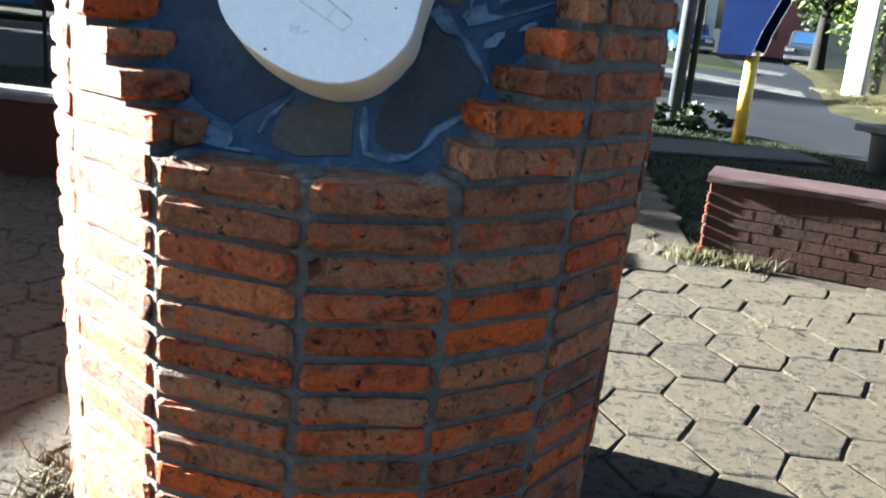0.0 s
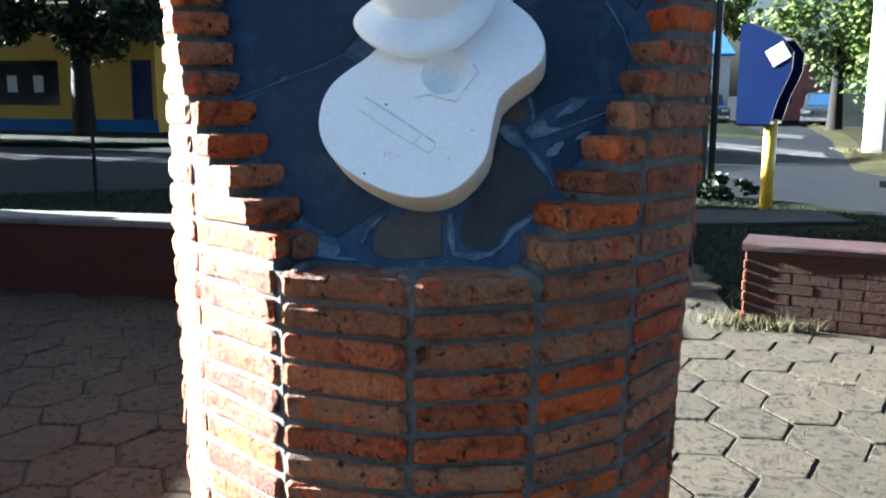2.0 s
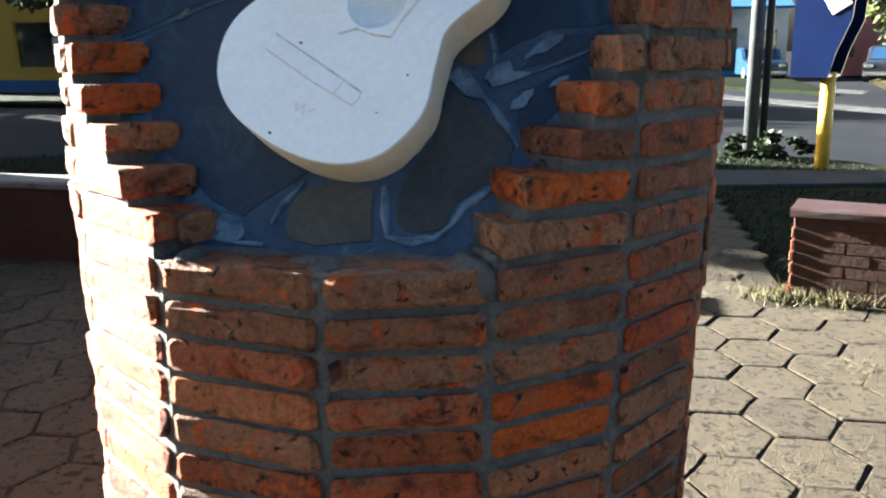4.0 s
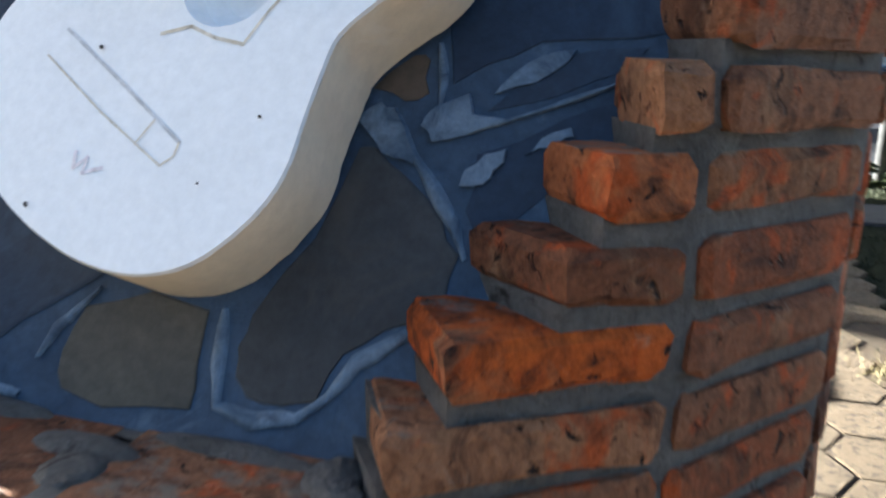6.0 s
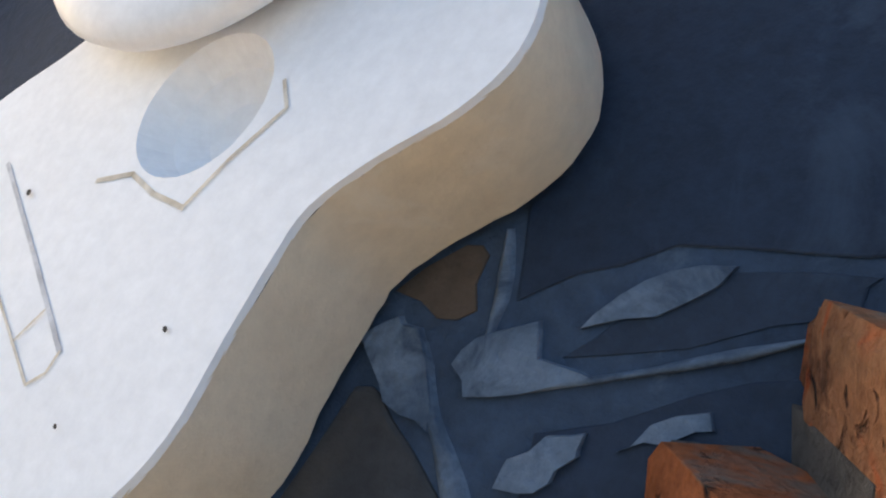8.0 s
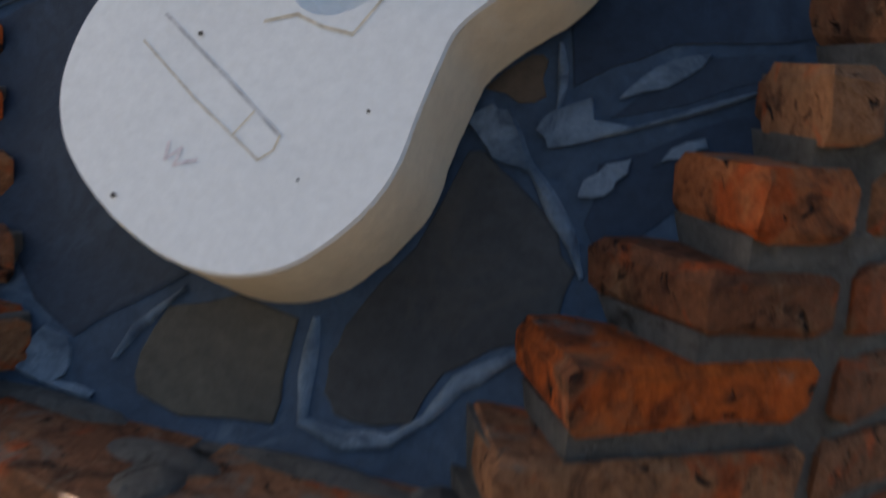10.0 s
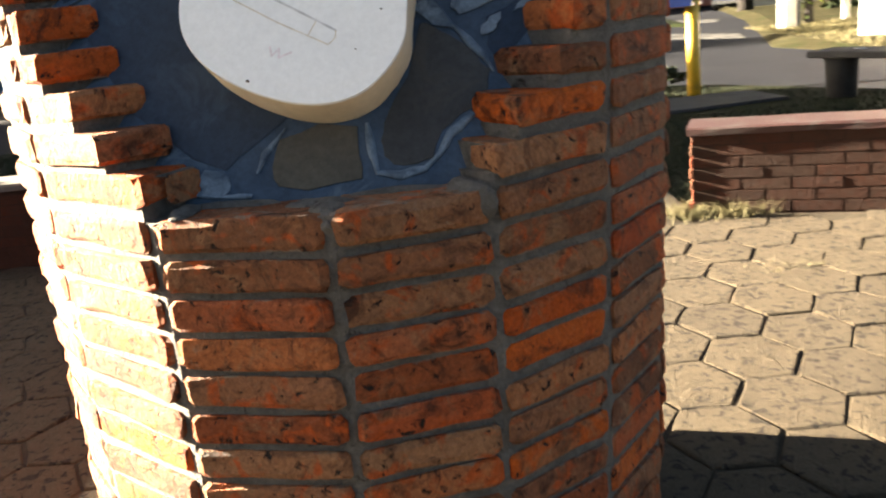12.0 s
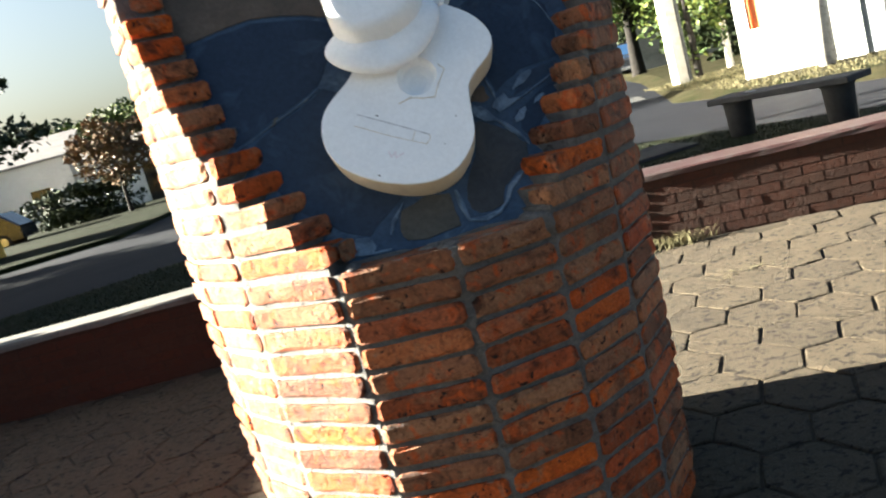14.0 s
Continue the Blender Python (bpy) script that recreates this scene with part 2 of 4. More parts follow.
# grey concrete made darker, so the bench's shade sits in the colour
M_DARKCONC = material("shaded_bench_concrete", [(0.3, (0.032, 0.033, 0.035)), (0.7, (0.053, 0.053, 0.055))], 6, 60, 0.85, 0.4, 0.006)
M_WHITEWALL = material("limewash", [(0.3, (0.612, 0.603, 0.578)), (0.7, (0.680, 0.671, 0.646))], 1.2, 30, 0.9, 0.2, 0.01, stain=(0.493, 0.476, 0.442), stain_scale=0.9, stain_span=(0.6, 0.8))
M_GREYWALL = material("grey_render", [(0.3, (0.229, 0.249, 0.274)), (0.7, (0.319, 0.338, 0.363))], 0.8, 20, 0.9, 0.3, 0.01, stain=(0.178, 0.191, 0.211), stain_scale=1.1)
M_ORANGE = material("orange_shutter", [(0.3, (0.55, 0.17, 0.06)), (0.7, (0.64, 0.24, 0.09))], 3, 40, 0.6, 0.15)
M_OCHREWALL = material("yellow_wall", [(0.3, (0.290, 0.185, 0.028)), (0.7, (0.323, 0.218, 0.041))], 0.6, 20, 0.9, 0.2, stain=(0.250, 0.169, 0.048), stain_scale=0.5)
M_BLUEBAND = material("blue_band", [(0.3, (0.009, 0.066, 0.186)), (0.7, (0.015, 0.084, 0.210))], 0.8, 20, 0.8, 0.1)
M_DOORBLUE = material("dark_blue_door", [(0.3, (0.012, 0.02, 0.07)), (0.7, (0.02, 0.03, 0.10))], 1, 20, 0.5, 0.1)
M_PINKWALL = material("pink_wall", [(0.3, (0.336, 0.128, 0.104)), (0.7, (0.400, 0.168, 0.136))], 0.6, 20, 0.9, 0.2)
M_ROOF = material("roof_sheet", [(0.3, (0.16, 0.15, 0.15)), (0.7, (0.26, 0.24, 0.23))], 1, 20, 0.6, 0.2)
M_GLASS_DARK = material("dark_window", [(0.3, (0.012, 0.013, 0.016)), (0.7, (0.025, 0.027, 0.03))], 1, 20, 0.12, 0.0, specular=0.6)
M_PAPER = material("white_paper", [(0.3, (0.346, 0.346, 0.346)), (0.7, (0.384, 0.384, 0.384))], 6, 40, 0.8, 0.0)
M_BARK = material("bark", [(0.3, (0.006, 0.005, 0.004)), (0.7, (0.014, 0.011, 0.009))], 6, 40, 0.95, 0.9, 0.03)
M_BARK_PALE = material("limewashed_bark", [(0.3, (0.34, 0.31, 0.27)), (0.7, (0.56, 0.53, 0.48))], 5, 30, 0.95, 0.8, 0.03, stain=(0.16, 0.13, 0.10), stain_scale=5)
M_LEAF = material("leaves", [(0.3, (0.025, 0.051, 0.009)), (0.7, (0.071, 0.102, 0.019))], 0.8, 9, 0.6, 0.0, vary="island",
                  spread=[(0, (0.022, 0.044, 0.008)), (0.55, (0.060, 0.088, 0.015)), (1, (0.143, 0.150, 0.031))])
M_LEAF_DARK = material("dark_leaves", [(0.3, (0.009, 0.018, 0.005)), (0.7, (0.023, 0.034, 0.009))], 0.8, 9, 0.6, 0.0, vary="island",
                       spread=[(0, (0.009, 0.018, 0.005)), (1, (0.027, 0.038, 0.010))])
M_LEAF_RUST = material("russet_leaves", [(0.3, (0.06, 0.045, 0.02)), (0.7, (0.13, 0.08, 0.04))], 0.8, 9, 0.6, 0.0, vary="island",
                       spread=[(0, (0.05, 0.05, 0.02)), (1, (0.16, 0.085, 0.045))])
M_CARPAINT = material("black_car_paint", [(0.3, (0.012, 0.014, 0.018)), (0.7, (0.02, 0.022, 0.027))], 1, 20, 0.15, 0.0, specular=0.7)
M_CARPAINT_B = material("blue_paint_and_sky_tint", [(0.3, (0.015, 0.035, 0.080)), (0.7, (0.020, 0.045, 0.095))], 1, 20, 0.15, 0.0, specular=0.7)
M_TYRE = material("tyre", [(0.3, (0.018, 0.018, 0.018)), (0.7, (0.03, 0.03, 0.03))], 6, 60, 0.9, 0.2)
M_CHROME = material("chrome", [(0.3, (0.6, 0.6, 0.62)), (0.7, (0.7, 0.7, 0.72))], 6, 60, 0.2, 0.0, metal=0.9)


# ---------------------------------------------------------------- building helpers
def link(name, bm, mat, parent=None, label="", smooth=False):
    me = bpy.data.meshes.new(name)
    bm.normal_update()
    bm.to_mesh(me)
    bm.free()
    me.materials.append(mat)
    if smooth:
        for p in me.polygons:
            p.use_smooth = True
    ob = new(name, me)
    if parent is not None:
        ob.parent = parent
    if label:
        ob["label"] = label
    return ob


def part(name, bm, mat, parent, label="", smooth=False):
    return link(name, bm, mat, parent, label, smooth)


def thing(name, label, category, at=(0, 0, 0), rz=0.0, group="", kind=""):
    e = new(name)
    e.empty_display_size = 0.2
    e.matrix_basis = pose(*at, 0, 0, rz)
    return tagged(e, label, category, group, kind)


def box(bm, lo, hi, bevel=0.0, m=None):
    vs = [bm.verts.new((x, y, z)) for z in (lo[2], hi[2]) for x, y in ((lo[0], lo[1]), (hi[0], lo[1]), (hi[0], hi[1]), (lo[0], hi[1]))]
    fs = [bm.faces.new([vs[i] for i in f]) for f in ((3, 2, 1, 0), (4, 5, 6, 7), (0, 1, 5, 4), (1, 2, 6, 5), (2, 3, 7, 6), (3, 0, 4, 7))]
    if bevel:
        es = list({e for f in fs for e in f.edges})
        got = bmesh.ops.bevel(bm, geom=es, offset=bevel, segments=1, affect="EDGES")
        vs = list({v for f in got["faces"] for v in f.verts} | {v for v in vs if v.is_valid})
    if m is not None:
        bmesh.ops.transform(bm, matrix=m, verts=[v for v in vs if v.is_valid])
    return vs


def boxed(lo, hi, bevel=0.0, m=None):
    bm = bmesh.new()
    box(bm, lo, hi, bevel, m)
    return bm


def prism(bm, poly, z0, z1, inset=0.0, drop=0.0):
    """A prism on a plan polygon (counter-clockwise); inset and drop chamfer its top edge."""
    n = len(poly)
    cx, cy = sum(p[0] for p in poly) / n, sum(p[1] for p in poly) / n
    rings = [[bm.verts.new((x, y, z0)) for x, y in poly], [bm.verts.new((x, y, z1 - drop)) for x, y in poly]]
    if inset:
        rings.append([])
        for x, y in poly:
            d = math.hypot(x - cx, y - cy) or 1
            k = max(0.0, 1 - inset / d)
            rings[-1].append(bm.verts.new((cx + (x - cx) * k, cy + (y - cy) * k, z1)))
    for a, b in zip(rings, rings[1:]):
        for i in range(n):
            j = (i + 1) % n
            bm.faces.new((a[i], a[j], b[j], b[i]))
    bm.faces.new(rings[-1])
    bm.faces.new(rings[0][::-1])


def tube(bm, pts, radii, n=10, cap=True):
    """A tapered tube through points."""
    rings = []
    for i, (p, r) in enumerate(zip(pts, radii)):
        a, b = Vector(pts[max(i - 1, 0)]), Vector(pts[min(i + 1, len(pts) - 1)])
        q = (b - a).to_track_quat("Z", "Y")
        rings.append([bm.verts.new(Vector(p) + q @ Vector((r * math.cos(t), r * math.sin(t), 0))) for t in (2 * math.pi * k / n for k in range(n))])
    for a, b in zip(rings, rings[1:]):
        for i in range(n):
            bm.faces.new((a[i], a[(i + 1) % n], b[(i + 1) % n], b[i]))
    if cap:
        bm.faces.new(rings[0][::-1])
        bm.faces.new(rings[-1])


def tubed(pts, radii, n=10):
    bm = bmesh.new()
    tube(bm, pts, radii, n)
    return bm


def clip(poly, nx, ny, d):
    """The part of a plan polygon where nx*x + ny*y <= d."""
    out = []
    for i, p in enumerate(poly):
        q = poly[(i + 1) % len(poly)]
        a, b = nx * p[0] + ny * p[1] - d, nx * q[0] + ny * q[1] - d
        if a <= 0:
            out.append(p)
        if a * b < 0:
            k = a / (a - b)
            out.append((p[0] + k * (q[0] - p[0]), p[1] + k * (q[1] - p[1])))
    return out


def area(poly):
    return 0.5 * sum(p[0] * q[1] - q[0] * p[1] for p, q in zip(poly, poly[1:] + poly[:1]))


rng = random.Random(5)

# ---------------------------------------------------------------- ground
bm = bmesh.new()
bmesh.ops.create_grid(bm, x_segments=40, y_segments=40, size=600)
ground = link("ground", bm, M_ASPHALT)
ground.location = (0, 0, -0.13)
tagged(ground, "grey worn asphalt street running to the horizon", "ground", kind="structure")

PARK = [(14, -12), (13, 0.5), (8.2, 5.6), (4.76, 9.15), (3.45, 10.85), (2.64, 11.9), (1.6, 12.7), (-1.2, 12.75), (-4.3, 12.3), (-6.4, 11.35), (-11, 7.5), (-15, 3), (-15, -12)]
bm = bmesh.new()
prism(bm, PARK, -0.16, -0.035, 0.05, 0.02)
park = link("lawn", bm, M_LAWN)
tagged(park, "patchy green lawn of a small square with dry spots", "lawn", kind="structure")
bm = bmesh.new()
prism(bm, [(-6, -8), (7, -8), (7, 3.9), (2.6, 4.97), (1.18, 5.30), (0.9, 8.9), (-1.6, 8.9), (-1.5, 5.3), (-6, 5.3)], -0.15, -0.008)
base = link("pavement_bed", bm, M_SOIL)
tagged(base, "dark soil bed between the paving stones", "pavement", kind="structure")
bm = bmesh.new()
prism(bm, [(0.95, 9.3), (2.95, 9.9), (2.75, 10.75), (0.95, 10.45)], -0.1, 0.0, 0.02, 0.01)
tagged(link("pavement_slab", bm, M_CONCRETE), "pale concrete slab set in the grass by the kerb", "pavement", kind="structure")
# pale strips painted as sun patches on the crossing street beyond the corner
for strip_plan in ([(1.6, 28.6), (3.0, 25.6), (5.2, 21.8), (5.5, 23.8), (3.6, 27.4), (2.0, 30.6)], [(2.4, 40), (3.9, 35.2), (6.4, 31.4), (6.9, 33.2), (4.6, 38), (3.2, 42)]):
    bm = bmesh.new()
    prism(bm, strip_plan, -0.16, -0.115, 0.1, 0.012)
    tagged(link("road_strip", bm, M_SUNLIT_ROAD), "pale strip painted as a sun patch along the crossing street", "road", kind="structure")
# the verge over the street, with its corner
bm = bmesh.new()
prism(bm, [(4.9, 18.3), (6.4, 12.6), (8.6, 9.6), (22, -4), (40, 10), (40, 60), (11, 60), (7.2, 31), (5.6, 22)], -0.2, -0.02, 0.6, 0.105)
tagged(link("verge", bm, M_VERGE), "dry grass verge with a worn kerb across the street", "verge", kind="structure")
bm = bmesh.new()
prism(bm, [(-60, 21), (-13, 21), (-9, 23), (-9.5, 40), (-60, 40)], -0.2, 0.0, 0.05, 0.03)
tagged(link("verge_far", bm, M_LAWN), "shaded earth pavement before the yellow house", "verge", kind="structure")
bm = bmesh.new()
prism(bm, [(-5.5, 48), (5.2, 30), (5.6, 44), (6.5, 70), (-30, 90), (-32, 44), (-12, 36)], -0.2, -0.02, 0.05, 0.03)
tagged(link("verge_back", bm, M_LAWN), "grass verge at the far side of the crossing", "verge", kind="structure")

# ---------------------------------------------------------------- brick column with its slanting niche
CX, CY, R = -0.034, 2.222, 0.655
COURSE, COURSE_UP, BH = 0.0652, 0.0668, 0.0505   # spacing below and beside the niche, and the height of a brick
TOP0 = 0.963                                     # top of the highest full course
COL_TOP = TOP0 + 17 * COURSE_UP
BACK = (1.2145, 0.08, 0.5225)                    # the stone face: y = a + b x + c z


# the niche's stepped edges: where each course meets the stone face, and its nose on the ring
ROWS = (1, 2, 3, 4, 5, 6, 7, 8, 17)
IN_R = (0.247, 0.285, 0.331, 0.370, 0.412, 0.448, 0.475, 0.503, 0.585)
IN_L = (-0.183, -0.229, -0.290, -0.339, -0.378, -0.412, -0.437, -0.458, -0.545)
RUN_R = ((1, 0.062, -0.080), (2, 0.067, -0.088), (3, 0.083, -0.058), (4, 0.064, -0.078), (5, 0.045, -0.085), (17, 0.050, -0.085))
RUN_L = ((1, -0.045, -0.084), (2, -0.068, -0.066), (3, -0.070, -0.060), (4, -0.086, -0.052), (5, -0.084, -0.057), (17, -0.080, -0.060))


def niche_edge(row, right):
    """A point on the niche's edge in this course, and the unit plan direction that leads from it into the open niche."""
    z = TOP0 + row * COURSE_UP
    x = float(np.interp(row, ROWS, IN_R if right else IN_L))
    run = RUN_R if right else RUN_L
    dx, dy = (float(np.interp(row, [q[0] for q in run], [q[i] for q in run])) for i in (1, 2))
    n = Vector((dy, -dx) if right else (-dy, dx)).normalized()
    return (x, BACK[0] + BACK[1] * x + BACK[2] * z - 0.035), n


column = thing("brick_column", "round column of rough orange and brown bricks with a stone-lined niche", "column", (0, 0, 0))


# joints round the ring; one run of bricks is longer than the rest
JOINTS = [-17.2] + [9.0 + 22.5 * k for k in range(11)] + [254.0, 273.0, 292.0, 313.5, 342.8]
BRICK_ENDS = [(JOINTS[k], JOINTS[k + 1]) for k in range(16)]
BULGE_AT = (0, 54, 76, 100, 180, 240, 274, 292, 313, 343, 360)
BULGE = (1.0, 1.0, 1.025, 1.03, 1.0, 1.05, 1.075, 1.0, 0.955, 0.976, 1.0)


def ring_point(phi, r, z=0.95):
    """A point of the ring; the column widens a little towards the top, and leans."""
    up = min(z, 1.4) - 0.95
    r *= (1 + 0.045 * up) * np.interp(math.degrees(phi) % 360, BULGE_AT, BULGE)
    return CX + 0.02 * up + r * math.sin(phi), CY - r * math.cos(phi)


def brick_mesh(poly, h, r0, j=0.0026, worn=0.009):
    """A worn brick on a plan polygon: chipped arrises, uneven faces."""
    bm = bmesh.new()
    n = len(poly)
    cx, cy = sum(p[0] for p in poly) / n, sum(p[1] for p in poly) / n
    rows = []
    for z, k in ((-h / 2, worn), (-h / 2 + worn, 0.0), (h / 2 - worn, 0.0), (h / 2, worn)):
        row = []
        for i, (x, y) in enumerate(poly):
            d = math.hypot(x - cx, y - cy)
            s = 1 - k / d
            row.append(bm.verts.new((cx + (x - cx) * s + r0.uniform(-j, j), cy + (y - cy) * s + r0.uniform(-j, j), z + r0.uniform(-j, j))))
        rows.append(row)
    for a, b in zip(rows, rows[1:]):
        for i in range(n):
            bm.faces.new((a[i], a[(i + 1) % n], b[(i + 1) % n], b[i]))
    bm.faces.new(rows[-1])
    bm.faces.new(rows[0][::-1])
    return bm


def brick_plan(k, z, depth=0.125):
    """Plan of the brick in facet k: a chord outside, short of its neighbours by a joint, with a subdivided face."""
    a0, a1 = radians(BRICK_ENDS[k][0] + 0.15), radians(BRICK_ENDS[k][1] - 1.25)
    p0, p1 = ring_point(a0, R, z), ring_point(a1, R, z)
    q1, q0 = ring_point(a1, R - depth, z), ring_point(a0, R - depth, z)
    e = 0.012
    l = math.hypot(p1[0] - p0[0], p1[1] - p0[1])
    t = ((p1[0] - p0[0]) / l, (p1[1] - p0[1]) / l)
    nrm = (math.sin((a0 + a1) / 2), -math.cos((a0 + a1) / 2))
    pts = [(p0[0] - nrm[0] * 0.006, p0[1] - nrm[1] * 0.006), (p0[0] + t[0] * e, p0[1] + t[1] * e)]
    for f in (0.3, 0.7):
        pts.append((p0[0] + (p1[0] - p0[0]) * f, p0[1] + (p1[1] - p0[1]) * f))
    pts += [(p1[0] - t[0] * e, p1[1] - t[1] * e), (p1[0] - nrm[0] * 0.006, p1[1] - nrm[1] * 0.006), q1, q0]
    return pts


def cut(poly, row, slack=0.0, small=0.0003):
    """Pieces of a plan polygon left beside the niche in this course (row < 1: below the sill)."""
    if row < 1 or min(p[1] for p in poly) > CY:
        return [poly]
    out = []
    for right in (True, False):
        p, n = niche_edge(row, right)
        out.append(clip(poly, n.x, n.y, n.x * p[0] + n.y * p[1] - slack))
    return [c for c in out if len(c) > 2 and abs(area(c)) > small]


mortar = bmesh.new()
rest = bmesh.new()
jobs = []
for row in range(-15, 18):                       # row 0 is the sill course
    step = COURSE_UP if row > 0 else COURSE
    zc = TOP0 - BH / 2 + row * step
    lo, hi = zc - BH / 2 + 0.004, zc + BH / 2 - 0.004
    bed = zc - BH / 2 + 0.004 + (COURSE_UP if row >= 0 else COURSE)
    for k in range(16):
        mid = sum(BRICK_ENDS[k]) / 2 % 360
        mid = mid - 360 if mid > 180 else mid
        front = -100 < mid < 110
        for piece in cut(brick_plan(k, zc, 0.165 if row == 0 else 0.125), row):
            jobs.append((front, row, k, zc, piece))
        m0, m1 = radians(BRICK_ENDS[k][0]), radians(BRICK_ENDS[k][1])
        quad = [ring_point(m0, R - 0.007, zc), ring_point(m1, R - 0.007, zc), ring_point(m1, R - 0.128, zc), ring_point(m0, R - 0.128, zc)]
        for b in cut(quad, row, 0.014, 0.0006):
            prism(mortar, b, lo, hi)
        # the bed under the next course, squeezed out a little past its bricks
        for b in cut(quad, row + 1, 0.004 if mid > 0 else 0.016, 0.0006):
            prism(mortar, b, hi, bed)
    # the solid heart behind the facing
    disc = [ring_point(2 * math.pi * i / 32, R - 0.12, zc) for i in range(32)]
    if row >= 1:
        disc = clip(disc, 0, -1, -(BACK[0] + BACK[2] * bed + 0.075))
    if len(disc) > 2:
        prism(mortar, disc, lo, bed if row else hi)
# mortar trowelled over the sill's joint, along the foot of the stones, and the clot under the stepped bricks
for x, y, z, rx, ry, rz in ((0.058, 1.599, 0.943, 0.020, 0.022, 0.016), (0.050, 1.635, 0.957, 0.030, 0.030, 0.012), (0.030, 1.672, 0.957, 0.060, 0.022, 0.012),
                            (0.290, 1.660, 0.945, 0.018, 0.012, 0.026), (0.270, 1.676, 0.958, 0.026, 0.022, 0.018), (0.250, 1.705, 0.962, 0.024, 0.032, 0.016),
                            (-0.13, 1.706, 0.957, 0.090, 0.020, 0.012), (0.15, 1.716, 0.957, 0.090, 0.018, 0.012), (-0.185, 1.66, 0.962, 0.020, 0.050, 0.012)):
    got = bmesh.ops.create_icosphere(mortar, subdivisions=3, radius=1.0, matrix=Matrix.Translation((x, y, z)) @ Matrix.Diagonal((rx, ry, rz, 1)))
    for v in got["verts"]:
        v.co += Vector((rng.uniform(-1, 1), rng.uniform(-1, 1), rng.uniform(-1, 1))) * 0.0012
part("mortar", mortar, M_MORTAR, column, "grey cement mortar joints")
near = [q for q in jobs if q[0]]
near.sort(key=lambda q: abs(q[3] - 0.95))
near, far = near[:300], near[300:] + [q for q in jobs if not q[0]]
for _, row, k, zc, piece in far:
    prism(rest, piece, zc - BH / 2, zc + BH / 2)
part("bricks_behind", rest, M_BRICK_FAR, column)["kind"] = "stuff"


def stone(poly, mat, name="stone", proud=0.012, label=""):
    """An irregular flagstone lying in the slanting face; poly is in x and z."""
    n = len(poly)
    fine = []
    for i, p in enumerate(poly):
        q = poly[(i + 1) % n]
        fine += [p, ((p[0] + q[0]) / 2 + rng.uniform(-0.004, 0.004), (p[1] + q[1]) / 2 + rng.uniform(-0.004, 0.004))]
    cx, cz = sum(p[0] for p in fine) / len(fine), sum(p[1] for p in fine) / len(fine)
    bm = bmesh.new()
    rings = []
    for off, sc in ((0.02, 1.0), (-proud * 0.25, 0.992), (-proud * 0.4, 0.972)):
        rings.append([])
        for x, z in fine:
            X, Z = cx + (x - cx) * sc, cz + (z - cz) * sc
            rings[-1].append(bm.verts.new((X, BACK[0] + BACK[1] * X + BACK[2] * Z + off, Z)))
    m = len(fine)
    for a, b in zip(rings, rings[1:]):
        for i in range(m):
            bm.faces.new((a[i], a[(i + 1) % m], b[(i + 1) % m], b[i]))
    bm.faces.new(rings[-1])
    bmesh.ops.recalc_face_normals(bm, faces=bm.faces)
    return part(name, bm, mat, panel, label)


bm = bmesh.new()
prof = [(-0.24, 0.90), (0.29, 0.90), (0.36, 1.02), (0.62, 1.6), (0.62, 1.95), (0.45, COL_TOP), (-0.52, COL_TOP), (-0.66, 1.95), (-0.66, 1.6), (-0.33, 1.02)]
fr = [bm.verts.new((x, BACK[0] + BACK[1] * x + BACK[2] * z, z)) for x, z in prof]
bk = [bm.verts.new((x, BACK[0] + BACK[1] * x + BACK[2] * z + 0.07, z)) for x, z in prof]
bm.faces.new(fr)
bm.faces.new(bk[::-1])
for i in range(len(prof)):
    bm.faces.new((fr[i], bk[i], bk[(i + 1) % len(prof)], fr[(i + 1) % len(prof)]))
bmesh.ops.recalc_face_normals(bm, faces=bm.faces)
panel = part("stone_facing", bm, M_GROUT, column, "irregular slate stones set in smeared pale grout")
stone([(0.190, 1.212), (0.206, 1.212), (0.240, 1.190), (0.283, 1.156), (0.304, 1.130), (0.300, 1.096), (0.272, 1.072), (0.237, 1.052), (0.211, 1.024), (0.205, 1.003), (0.178, 0.996), (0.140, 0.998),
       (0.125, 1.012), (0.120, 1.037), (0.126, 1.063), (0.168, 1.132)][::-1], M_SLATE_GREY, proud=0.006, label="smooth grey stone")
stone([(-0.046, 1.053), (0.02, 1.072), (0.083, 1.062), (0.086, 1.015), (0.090, 0.982), (0.002, 0.972), (-0.047, 0.982), (-0.058, 1.012)][::-1], M_SLATE_TAN, proud=0.006, label="ochre brown stone")
stone([(-0.405, 1.288), (-0.355, 1.314), (-0.309, 1.338), (-0.236, 1.363), (-0.17, 1.397), (-0.08, 1.35), (0.02, 1.12), (-0.03, 1.085), (-0.088, 1.045), (-0.132, 1.012), (-0.19, 1.035), (-0.30, 1.12)], M_SLATE, proud=0.006)
stone([(0.264, 1.270), (0.251, 1.316), (0.20, 1.50), (0.36, 1.57), (0.455, 1.46), (0.46, 1.39), (0.448, 1.322), (0.409, 1.316), (0.339, 1.311), (0.294, 1.290)], M_SLATE, proud=0.005)
stone([(0.300, 1.212), (0.371, 1.246), (0.415, 1.262), (0.425, 1.235), (0.400, 1.205), (0.345, 1.160), (0.320, 1.140), (0.300, 1.165)], M_SLATE, proud=0.003)
stone([(0.300, 1.248), (0.325, 1.275), (0.372, 1.303), (0.435, 1.310), (0.43, 1.292), (0.36, 1.264)], M_SLATE, proud=0.003)
